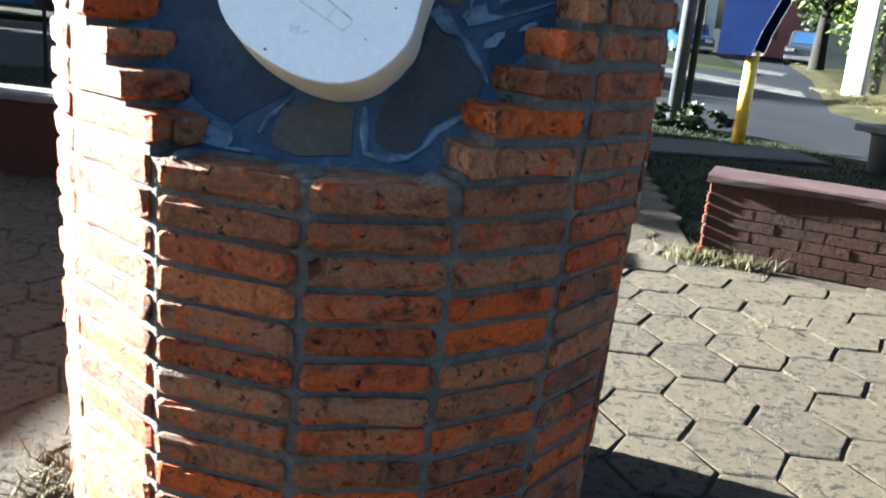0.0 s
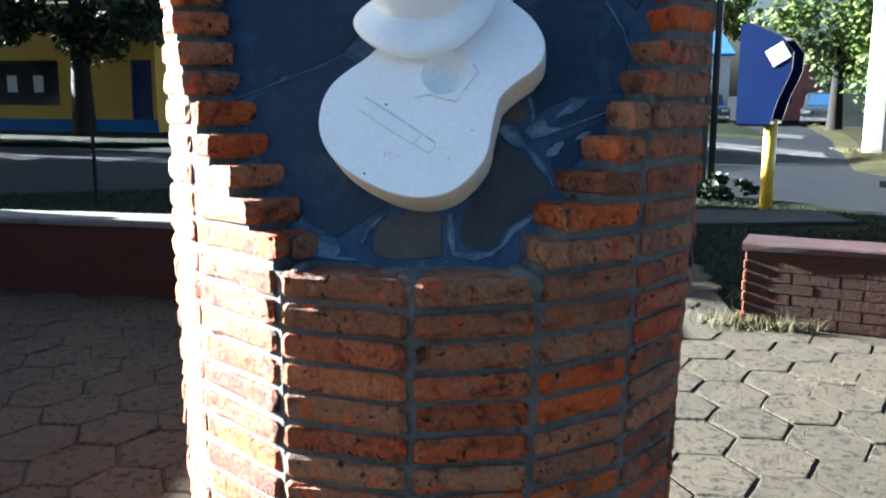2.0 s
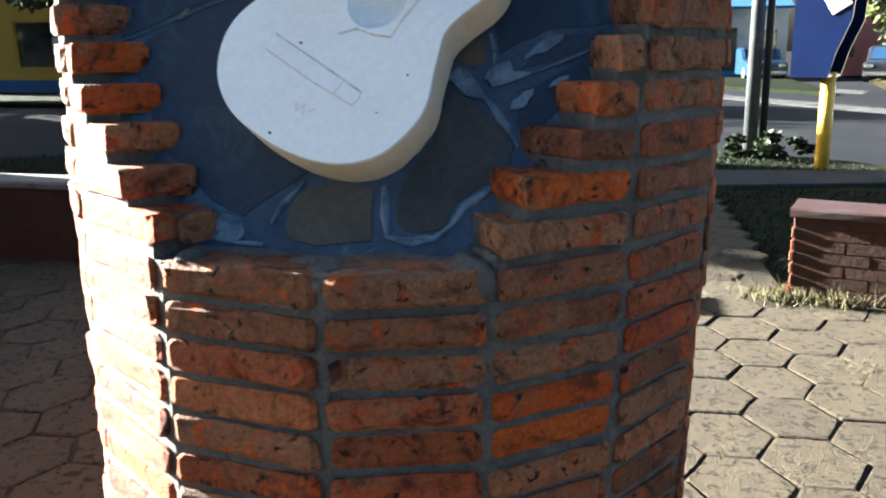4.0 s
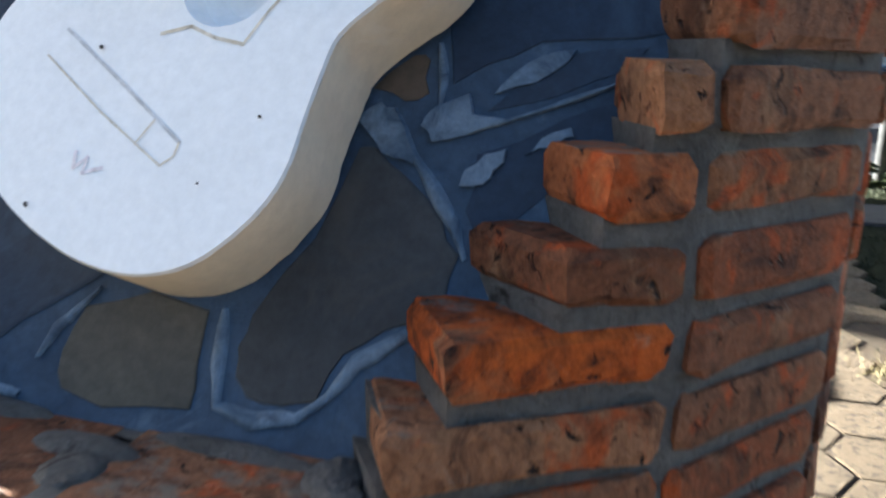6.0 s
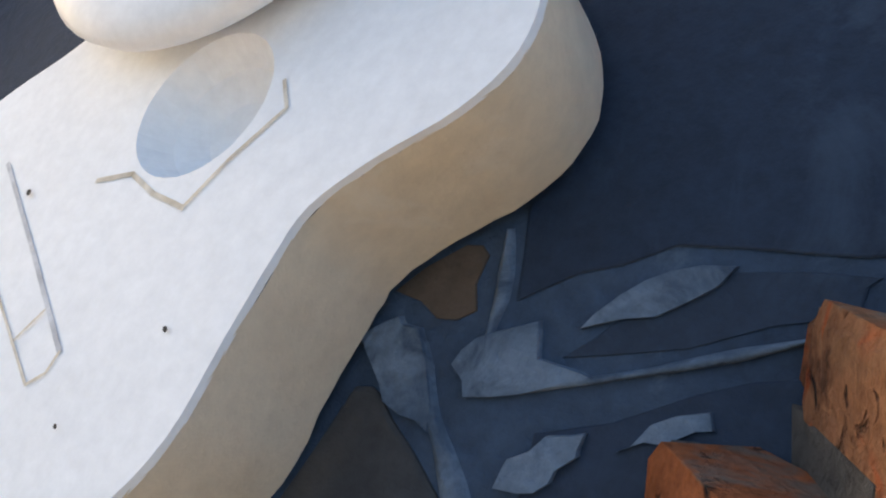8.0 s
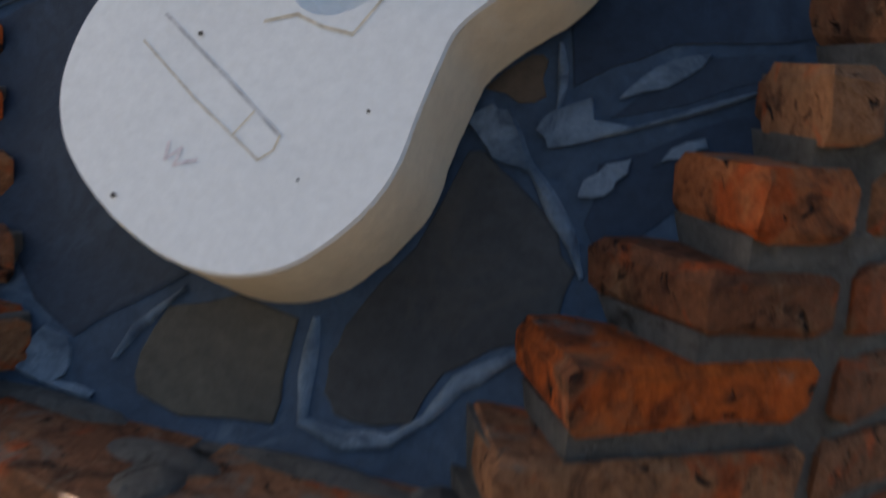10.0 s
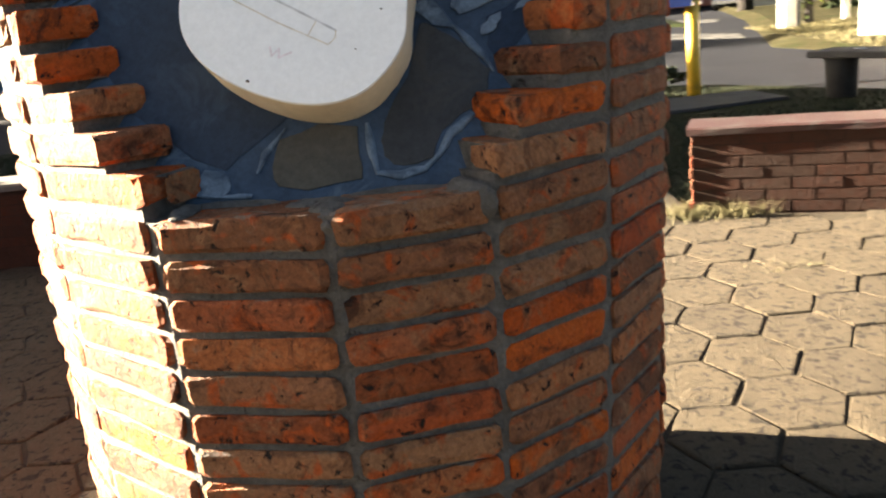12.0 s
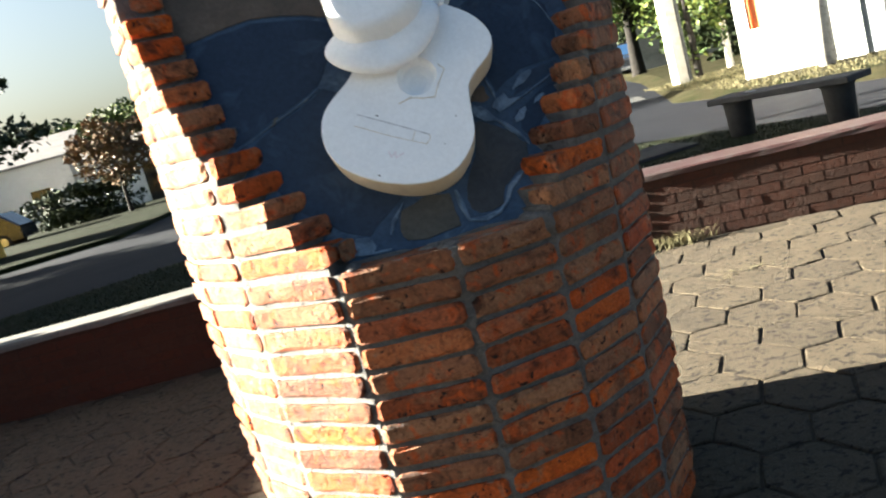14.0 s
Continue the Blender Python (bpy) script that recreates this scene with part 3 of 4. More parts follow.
stone([(0.188, 1.264), (0.222, 1.296), (0.238, 1.292), (0.244, 1.262), (0.222, 1.254)][::-1], M_SLATE_BROWN, proud=0.004)
stone([(-0.42, 1.304), (-0.36, 1.327), (-0.313, 1.352), (-0.24, 1.377), (-0.175, 1.410), (-0.09, 1.548), (-0.176, 1.590), (-0.323, 1.618), (-0.42, 1.608), (-0.53, 1.588), (-0.47, 1.42)], M_SLATE, proud=0.006)
stone([(-0.54, 1.60), (-0.40, 1.62), (-0.323, 1.628), (-0.176, 1.60), (-0.08, 1.56), (0.08, 1.60), (0.08, 1.76), (-0.30, 1.80), (-0.60, 1.77)], M_SLATE_BROWN, label="reddish brown stone")
stone([(0.18, 1.53), (0.36, 1.595), (0.47, 1.50), (0.57, 1.70), (0.32, 1.82), (0.10, 1.75)], M_SLATE)
stone([(-0.60, 1.79), (-0.30, 1.825), (0.09, 1.785), (0.30, 1.85), (0.42, 1.99), (-0.48, 1.99)], M_SLATE)
stone([(0.034, 1.13), (0.11, 1.10), (0.10, 1.08), (0.015, 1.09)], M_SLATE, proud=0.004)


def ribbon(pts, width):
    """A trowelled joint along a line in the slanting face."""
    bm = bmesh.new()
    left, right = [], []
    fine = []
    for p, q in zip(pts, pts[1:]):
        k = max(2, int(math.dist(p, q) / 0.012))
        fine += [(p[0] + (q[0] - p[0]) * i / k, p[1] + (q[1] - p[1]) * i / k) for i in range(k)]
    fine.append(pts[-1])
    for i, (x, z) in enumerate(fine):
        a, b = fine[max(i - 1, 0)], fine[min(i + 1, len(fine) - 1)]
        d = Vector((b[0] - a[0], b[1] - a[1])).normalized()
        for side, row in ((-1, left), (1, right)):
            w = width * rng.uniform(0.40, 0.52) * (0.75 + 0.25 * math.sin(i * 0.9))
            X, Z = x - d.y * side * w, z + d.x * side * w
            row.append((X, Z))
    rows = []
    for i in range(len(fine)):
        (xa, za), (xb, zb_) = left[i], right[i]
        end = min(1.0, (i + 0.4) / 2.5, (len(fine) - 0.6 - i) / 2.5)
        row = []
        for f, off in ((0.0, 0.004), (0.16, -0.0032), (0.5, -0.0056), (0.84, -0.0032), (1.0, 0.004)):
            g = 0.5 + (f - 0.5) * (0.35 + 0.65 * end)
            X, Z = xa + (xb - xa) * g, za + (zb_ - za) * g
            row.append(bm.verts.new((X, BACK[0] + BACK[1] * X + BACK[2] * Z + off, Z)))
        rows.append(row)
    for a, b in zip(rows, rows[1:]):
        for i in range(4):
            bm.faces.new((a[i], b[i], b[i + 1], a[i + 1]))
    bmesh.ops.recalc_face_normals(bm, faces=bm.faces)
    return part("grout_joint", bm, M_GROUT_PALE, panel, "", True)


ribbon([(0.196, 1.246), (0.218, 1.236), (0.244, 1.206), (0.272, 1.177), (0.296, 1.148), (0.309, 1.126)], 0.020)
ribbon([(0.245, 1.308), (0.256, 1.270), (0.258, 1.240)], 0.013)
ribbon([(0.262, 1.226), (0.289, 1.232), (0.322, 1.242), (0.36, 1.256), (0.412, 1.278)], 0.009)
ribbon([(0.098, 1.066), (0.105, 1.022), (0.114, 0.989), (0.150, 0.982), (0.190, 0.988), (0.215, 1.008), (0.234, 1.037), (0.270, 1.062), (0.292, 1.080)], 0.021)
ribbon([(-0.082, 1.005), (-0.070, 1.032), (-0.035, 1.070)], 0.017)
ribbon([(-0.414, 1.299), (-0.358, 1.322), (-0.311, 1.343), (-0.236, 1.370), (-0.175, 1.40)], 0.0045)
ribbon([(-0.20, 0.985), (-0.14, 0.975), (-0.09, 0.972)], 0.014)
ribbon([(0.462, 1.40), (0.440, 1.46), (0.402, 1.52)], 0.009)
# pale grout patches smeared over the stones
stone([(0.180, 1.238), (0.200, 1.252), (0.216, 1.248), (0.238, 1.218), (0.246, 1.200), (0.226, 1.204), (0.206, 1.216)][::-1], M_GROUT_PALE, "grout_smear", 0.013)
stone([(0.252, 1.250), (0.283, 1.264), (0.290, 1.246), (0.322, 1.243), (0.288, 1.228), (0.257, 1.220), (0.243, 1.234)][::-1], M_GROUT_PALE, "grout_smear", 0.013)
stone([(0.291, 1.185), (0.293, 1.199), (0.308, 1.213), (0.327, 1.219), (0.327, 1.208), (0.318, 1.194), (0.304, 1.186)], M_GROUT_PALE, "grout_smear", 0.013)
stone([(0.305, 1.264), (0.319, 1.283), (0.341, 1.299), (0.372, 1.306), (0.366, 1.295), (0.341, 1.276)], M_GROUT_PALE, "grout_smear", 0.010)
stone([(0.343, 1.214), (0.355, 1.229), (0.380, 1.240), (0.384, 1.233), (0.364, 1.222)], M_GROUT_PALE, "grout_smear", 0.010)
stone([(-0.180, 0.998), (-0.169, 1.018), (-0.138, 1.013), (-0.125, 0.990), (-0.136, 0.976), (-0.173, 0.976)], M_GROUT_PALE, "grout_smear", 0.010)
stone([(-0.325, 1.336), (-0.310, 1.352), (-0.296, 1.354), (-0.306, 1.340)], M_COPING, "grout_smear", 0.014)

# ---------------------------------------------------------------- white guitar and hat
GA, GC2 = 1.1176, 0.5222                         # front of the guitar: y = GA + GC2 z
slope = math.atan(GC2)
UP = Vector((0, math.sin(slope), math.cos(slope)))
OUT = Vector((0, -math.cos(slope), math.sin(slope)))
zb = 1.4015 / math.hypot(1, GC2)
G0 = Vector((-0.027, GA + GC2 * zb, zb))
ax = Vector((0.50, 0, 0)) + UP * 0.866
bx = Vector((0.866, 0, 0)) - UP * 0.50
GM = Matrix((bx, ax, OUT)).transposed().to_4x4()
GM.translation = G0
THICK = 0.092
# half widths along the body: the lower bout bulges more on one side
RIGHT = [(-0.123, 0.0), (-0.121, 0.04), (-0.110, 0.098), (-0.085, 0.152), (-0.045, 0.190), (0.01, 0.207), (0.06, 0.205), (0.11, 0.183), (0.15, 0.166), (0.18, 0.157),
         (0.22, 0.165), (0.265, 0.181), (0.305, 0.181), (0.34, 0.157), (0.368, 0.108), (0.380, 0.05), (0.384, 0.0)]
LEFT = [(-0.123, 0.0), (-0.121, 0.035), (-0.112, 0.080), (-0.090, 0.122), (-0.060, 0.150), (-0.02, 0.170), (0.02, 0.175), (0.06, 0.166), (0.11, 0.147), (0.15, 0.140),
        (0.18, 0.142), (0.22, 0.153), (0.265, 0.164), (0.305, 0.160), (0.34, 0.138), (0.368, 0.095), (0.380, 0.045), (0.384, 0.0)]


def smooth_curve(pts, m):
    out = []
    for i in range(len(pts) - 1):
        p0, p1, p2, p3 = pts[max(i - 1, 0)], pts[i], pts[i + 1], pts[min(i + 2, len(pts) - 1)]
        for k in range(m):
            t = k / m
            out.append(tuple(0.5 * (2 * b + (c - a) * t + (2 * a - 5 * b + 4 * c - d) * t * t + (3 * b - a - 3 * c + d) * t ** 3) for a, b, c, d in zip(p0, p1, p2, p3)))
    return out + [pts[-1]]


outline = [(w, s) for s, w in smooth_curve(RIGHT, 4)[:-1]] + [(-w, s) for s, w in smooth_curve(LEFT, 4)[:0:-1]]
guitar = thing("guitar_sculpture", "white cement guitar with cream unpainted sides leaning in the niche", "sculpture")
n = len(outline)
bm = bmesh.new()
rings = []
for z, k in ((-THICK, -0.035), (-THICK * 0.5, -0.012), (-0.004, 0.0)):
    rings.append([bm.verts.new((x * (1 + k + rng.uniform(-0.004, 0.004)), y, z + rng.uniform(-0.001, 0.001))) for x, y in outline])
for a, b in zip(rings, rings[1:]):
    for i in range(n):
        bm.faces.new((a[i], a[(i + 1) % n], b[(i + 1) % n], b[i]))
bm.transform(GM)
part("side", bm, M_CREAM, guitar, "cream bare cement side, brightened in colour for bounced light", True)
# the top plate, with its sound hole sunk in
bm = bmesh.new()
edge = [bm.verts.new((x, y, -0.0045)) for x, y in outline]
lip = [bm.verts.new((x * 0.994, 0.125 + (y - 0.125) * 0.994, 0.0)) for x, y in outline]
for i in range(n):
    bm.faces.new((edge[i], edge[(i + 1) % n], lip[(i + 1) % n], lip[i]))
HS, HR = 0.167, 0.050
hn = 32
hole = [[bm.verts.new((0.024 + r * HR * math.cos(2 * math.pi * i / hn), HS + r * HR * 1.05 * math.sin(2 * math.pi * i / hn), z)) for i in range(hn)]
        for r, z in ((1.0, 0.0), (0.94, -0.007), (0.8, -0.021), (0.45, -0.033), (0.05, -0.036))]
es = [bm.edges.new((lip[i], lip[(i + 1) % n])) if bm.edges.get((lip[i], lip[(i + 1) % n])) is None else bm.edges.get((lip[i], lip[(i + 1) % n])) for i in range(n)]
es += [bm.edges.new((hole[0][i], hole[0][(i + 1) % hn])) for i in range(hn)]
bmesh.ops.triangle_fill(bm, edges=es, use_beauty=True)
for a, b in zip(hole, hole[1:]):
    for i in range(hn):
        bm.faces.new((a[i], a[(i + 1) % hn], b[(i + 1) % hn], b[i]))
bm.faces.new(hole[-1])
bmesh.ops.recalc_face_normals(bm, faces=bm.faces)
bm.transform(GM)
part("top_plate", bm, M_WHITE, guitar, "white painted front with a shallow sound hole")


def strip(name, pts, width, mat, parent, lift=0.0006, m=GM, by=(0.009, 0.012)):
    """A thin scratched or painted line on the guitar's front."""
    bm = bmesh.new()
    for p, q in zip(pts, pts[1:]):
        d = (Vector(q) - Vector(p)).normalized()
        s = Vector((-d.y, d.x)) * width / 2
        a, b = Vector(p) - d * width * 0.3, Vector(q) + d * width * 0.3
        vs = [bm.verts.new((c.x + by[0], c.y + by[1], lift)) for c in (a - s, b - s, b + s, a + s)]
        bm.faces.new(vs)
    bm.transform(m)
    return part(name, bm, mat, parent)


strip("bridge_line", [(-0.100, 0.021), (0.0, 0.017), (0.092, 0.012)], 0.0034, M_GREYLINE, guitar)
strip("bridge_line", [(-0.098, -0.010), (0.0, -0.015), (0.092, -0.014), (0.097, 0.0), (0.092, 0.012)], 0.0018, M_LINE, guitar, 0.0008)
strip("bridge_line", [(0.055, -0.015), (0.055, 0.012)], 0.0018, M_LINE, guitar, 0.001)
strip("rosette_line", [(0.004, 0.086), (0.026, 0.108), (0.055, 0.113), (0.085, 0.124)], 0.0034, M_LINE, guitar, by=(0, 0))
strip("rosette_line", [(0.085, 0.124), (0.083, 0.16), (0.086, 0.203), (0.066, 0.212)], 0.0026, M_LINE, guitar, 0.0008, by=(0, 0))
strip("crayon_mark", [(0.008, -0.056), (0.018, -0.068), (0.023, -0.052), (0.030, -0.066), (0.038, -0.056), (0.044, -0.050)], 0.0035, M_PINK, guitar)
for x, y, r in ((-0.041, 0.041, 0.0032), (0.013, -0.109, 0.0034), (0.150, 0.085, 0.0022), (0.145, 0.009, 0.0018)):
    bm = bmesh.new()
    bmesh.ops.create_circle(bm, cap_ends=True, segments=7, radius=r, matrix=GM @ Matrix.Translation((x, y, 0.002)) @ Matrix.Diagonal((1, 0.7, 1, 1)))
    part("speck", bm, M_DOT, guitar)
bm = bmesh.new()
box(bm, (-0.031, 0.37, -0.055), (0.031, 0.80, 0.010), 0.008)
box(bm, (-0.045, 0.80, -0.05), (0.045, 0.95, 0.004), 0.010)
bm.transform(GM)
part("neck", bm, M_WHITE, guitar, "white painted neck")

hat = thing("hat_sculpture", "white cement brimmed hat resting on the guitar", "sculpture")
HM = Matrix((Vector((math.cos(0.17), 0, 0)) + UP * math.sin(0.17), Vector((-math.sin(0.17), 0, 0)) + UP * math.cos(0.17), OUT)).transposed().to_4x4()
HM.translation = G0 + Vector((0.045, 0, 0)) + UP * 0.255 + OUT * 0.02
bm = bmesh.new()
segs, rows = 48, 10
grid = []
for i in range(rows + 1):
    v = math.pi * i / rows - math.pi / 2
    grid.append([])
    for k in range(segs):
        u = 2 * math.pi * k / segs
        rr = math.copysign(abs(math.cos(v)) ** 0.6, 1)
        x, y = 0.006 + 0.156 * rr * math.cos(u), -0.004 + 0.098 * rr * math.sin(u)
        y += 0.10 * x * x / 0.148 - 0.004 * math.sin(3 * u)
        grid[-1].append(bm.verts.new((x, y, 0.022 * math.sin(v) + 0.012 * math.sin(u) * rr * -1 + 0.004 * math.sin(2 * u + 1))))
for a, b in zip(grid, grid[1:]):
    for k in range(segs):
        bm.faces.new((a[k], a[(k + 1) % segs], b[(k + 1) % segs], b[k]))
bmesh.ops.remove_doubles(bm, verts=bm.verts, dist=1e-5)
bm.transform(HM)
part("brim", bm, M_WHITE, hat, "", True)
bm = bmesh.new()
grid = []
for z, k in ((-0.01, 1.03), (0.02, 1.02), (0.04, 1.0), (0.054, 0.965), (0.062, 0.90), (0.065, 0.80), (0.063, 0.45), (0.061, 0.1)):
    ring = []
    for u in (2 * math.pi * q / 40 for q in range(40)):
        cu, su = math.cos(u), math.sin(u)
        x, y = 0.122 * math.copysign(abs(cu) ** 0.62, cu), 0.112 * math.copysign(abs(su) ** 0.62, su)
        ring.append(bm.verts.new((0.014 + x * k * (1 - 0.25 * (y + 0.11)), 0.085 + y * k + 0.02 * (x / 0.122) ** 2 * k + 0.35 * max(z, 0), z)))
    grid.append(ring)
for a, b in zip(grid, grid[1:]):
    for k in range(40):
        bm.faces.new((a[k], a[(k + 1) % 40], b[(k + 1) % 40], b[k]))
bm.faces.new(grid[-1])
bm.faces.new(grid[0][::-1])
bmesh.ops.recalc_face_normals(bm, faces=bm.faces)
bm.transform(HM)
part("crown", bm, M_WHITE, hat, "", True)


# ---------------------------------------------------------------- low seat walls of brick
def seat_wall(a, b, height, thick, coping, label, over=0.012):
    a, b = Vector(a), Vector(b)
    length = (b - a).length
    w = thing("seat_wall", label, "wall", (a.x, a.y, 0), math.degrees(math.atan2(b.y - a.y, b.x - a.x)), "seat walls round the square")
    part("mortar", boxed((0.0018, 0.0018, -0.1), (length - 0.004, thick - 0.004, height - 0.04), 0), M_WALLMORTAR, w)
    bm = bmesh.new()
    cuts = [-0.03 + (length + 0.06) * i / 24 for i in range(25)]
    lower = []
    for x in cuts:
        j = lambda s=0.004: rng.uniform(-s, s)
        lower.append([bm.verts.new((x, -over + j(), height - 0.042 + j())), bm.verts.new((x, -over + j(), height - 0.012 + j())), bm.verts.new((x, -over + 0.012, height + j(0.002))),
                      bm.verts.new((x, thick + over, height + j(0.002))), bm.verts.new((x, thick + over, height - 0.042))])
    for p, q in zip(lower, lower[1:]):
        for i in range(5):
            bm.faces.new((p[i], p[(i + 1) % 5], q[(i + 1) % 5], q[i]))
    bm.faces.new(lower[0][::-1])
    bm.faces.new(lower[-1])
    bmesh.ops.recalc_face_normals(bm, faces=bm.faces)
    part("coping", bm, coping, w)
    return w, length


def wall_bricks(w, length, height, thick, limit):
    """Courses of bricks on the wall's faces and end, the first ones each an object."""
    meshes = []
    for s in range(6):
        bm = brick_mesh([(-0.12, -0.05), (0.12, -0.05), (0.12, 0.05), (-0.12, 0.05)], 0.055, random.Random(40 + s), 0.0006, 0.0015)
        me = bpy.data.meshes.new("brick")
        bm.to_mesh(me)
        bm.free()
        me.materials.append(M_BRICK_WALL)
        meshes.append(me)
    joined, end = bmesh.new(), bmesh.new()
    count = 0
    rows = int((height - 0.03) / 0.0625)
    for r in range(rows):
        z = 0.032 + r * 0.0625
        x = 0.12 if r % 2 else 0.0
        while x < length:
            x0, x1 = max(x, 0.0), min(x + 0.24, length)
            if x1 - x0 > 0.05:
                c = (x0 + x1) / 2
                if count < limit:
                    ob = new("brick", rng.choice(meshes))
                    ob.parent = w
                    ob.matrix_basis = pose(c, 0.05 + rng.uniform(-0.0008, 0.0008), z, 0, 0, rng.choice((0, 180))) @ Matrix.Diagonal(((x1 - x0) / 0.24, 1, 1, 1))
                    count += 1
                else:
                    box(joined, (x0, 0.0, z - 0.025), (x1, 0.1, z + 0.025))
                box(joined, (x0, thick - 0.1, z - 0.025), (x1, thick, z + 0.025))
            x += 0.255
        for y0, y1 in ((-0.006, 0.152), (0.162, thick + 0.006)):
            box(end, (rng.uniform(-0.022, -0.008), y0, z - 0.026), (0.002, y1, z + 0.026), 0.005)
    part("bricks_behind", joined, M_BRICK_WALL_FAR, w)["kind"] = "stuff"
    part("end_bricks", end, M_BRICK_SUNLIT_END, w, "rough orange bricks at the wall's end, coloured lighter as sunlit")["kind"] = "stuff"


wall_r, len_r = seat_wall((1.19, 5.24), (6.2, 4.02), 0.475, 0.32, M_COPING_RED, "low brick seat wall with a worn red-painted coping")
wall_l, len_l = seat_wall((-7.5, 5.02), (-1.0, 5.16), 0.5, 0.32, M_COPING, "low brick seat wall with a weathered pale coping")


# ---------------------------------------------------------------- trees
def leaves(bm, centre, radii, count, size, r0, clumps=26, squash=0.62):
    """Leaves in uneven clumps through a crown, with gaps between them."""
    c = Vector(centre)
    hubs = []
    while len(hubs) < clumps:
        p = Vector((r0.uniform(-1, 1), r0.uniform(-1, 1), r0.uniform(-1, 1)))
        if 0.25 < p.length < 1:
            hubs.append((Vector((p.x * radii[0], p.y * radii[1], p.z * radii[2])), r0.uniform(0.22, 0.42)))
    for _ in range(count):
        h, k = r0.choice(hubs)
        d = Vector((r0.gauss(0, 1), r0.gauss(0, 1), r0.gauss(0, 0.8))).normalized() * (r0.random() ** 0.4) * k
        p = c + h + Vector((d.x * radii[0], d.y * radii[1], d.z * radii[2]))
        q = Euler((r0.uniform(-1, 1), r0.uniform(-1, 1), r0.uniform(0, 6.28))).to_matrix()
        s = size * r0.uniform(0.6, 1.3)
        vs = [bm.verts.new(p + q @ Vector(v)) for v in ((-s, 0, 0), (0, -s * squash, s * 0.1), (s, 0, 0), (0, s * squash, s * 0.1))]
        bm.faces.new(vs)
    return hubs


def tree(name, at, height, trunk_r, crown_c, crown_r, count, leaf, mat, bark, label, seed, category="tree", lean=(0, 0), clumps=26):
    r0 = random.Random(seed)
    t = thing(name, label, category, at)
    bm = bmesh.new()
    top = Vector((lean[0], lean[1], height))
    tube(bm, [(0, 0, -0.15), (0, 0, 0.1), (lean[0] * 0.3, lean[1] * 0.3, height * 0.35), (lean[0] * 0.7, lean[1] * 0.7, height * 0.7), top],
         [trunk_r * 1.35, trunk_r * 1.1, trunk_r * 0.9, trunk_r * 0.7, trunk_r * 0.4], 10)
    part("trunk", bm, bark, t, "", True)
    bm = bmesh.new()
    hubs = leaves(bm, crown_c, crown_r, count, leaf, r0, clumps)
    part("crown", bm, mat, t)
    for h, _ in hubs[:9]:
        e = Vector(crown_c) + h * 0.8
        s = Vector((lean[0] * 0.6, lean[1] * 0.6, height * r0.uniform(0.5, 0.95)))
        mid = (s + e) / 2 + Vector((0, 0, 0.15))
        part("limb", tubed([s, mid, e], [trunk_r * 0.4, trunk_r * 0.25, trunk_r * 0.1], 6), bark, t, "", True)
    return t


tree("tree", (-15.7, 24.7, -0.05), 4.2, 0.33, (0.3, -0.3, 4.4), (4.4, 3.0, 1.9), 7000, 0.15, M_LEAF_DARK, M_BARK, "broad dark street tree before the yellow house", 1)
tree("tree", (8.6, 37, -0.05), 3.2, 0.28, (0.2, 0, 4.6), (3.4, 3.0, 2.4), 8000, 0.14, M_LEAF, M_BARK, "leafy green tree in low evening sun", 2, clumps=34)
tree("tree", (11.5, 33, -0.05), 3.0, 0.25, (0.0, 0, 3.6), (3.2, 2.6, 2.8), 7000, 0.14, M_LEAF, M_BARK, "leafy green tree in low evening sun", 3, clumps=34)
tree("tree", (6.4, 60, -0.05), 5.0, 0.3, (0, 0, 7.0), (2.4, 2.2, 2.2), 3500, 0.2, M_LEAF, M_BARK, "far tree above the street", 4)
tree("tree", (7.1, 23.6, -0.02), 3.2, 0.10, (0.15, 0, 2.2), (0.9, 0.8, 2.0), 1800, 0.09, M_LEAF, M_BARK, "thin tree wrapped in creeper", 6)
tree("tree", (8.1, 24.0, -0.02), 4.5, 0.09, (0.0, 0, 4.6), (2.0, 1.8, 1.5), 3000, 0.11, M_LEAF, M_BARK_PALE, "slim tree with a bare pale trunk", 7)
tree("tree", (7.2, 16.0, -0.02), 4.2, 0.17, (0.2, 0, 5.6), (2.2, 2.0, 1.8), 3500, 0.11, M_LEAF, M_BARK_PALE, "street tree with a limewashed trunk", 8, lean=(0.12, 0))
tree("bush", (-13.9, 38, -0.05), 2.4, 0.10, (0.1, 0, 2.9), (1.9, 1.6, 1.5), 4000, 0.12, M_LEAF_RUST, M_BARK, "round russet garden tree by the kerb", 9, "tree")
tree("tree", (-20.5, 58, -0.05), 3.5, 0.2, (0, 0, 4.6), (4.0, 2.5, 2.2), 3500, 0.2, M_LEAF, M_BARK, "far green tree behind the houses", 10)
tree("tree", (-27, 60, -0.05), 3.5, 0.2, (0, 0, 4.4), (4.0, 2.5, 2.2), 3500, 0.2, M_LEAF_DARK, M_BARK, "far green tree behind the houses", 11)
# unseen wall and trees, added beyond the left edge to shade paving and street
garden = thing("added_shade_wall", "plain rendered wall added out of view to shade the paving", "wall", (-6.6, 1.0, -0.1), 0)
part("render_face", boxed((-0.2, 0, 0), (0, 5.0, 1.59), 0.02), M_GREYWALL, garden)
part("coping", boxed((-0.24, -0.04, 1.592), (0.04, 5.04, 1.65), 0.015), M_CONCRETE, garden)
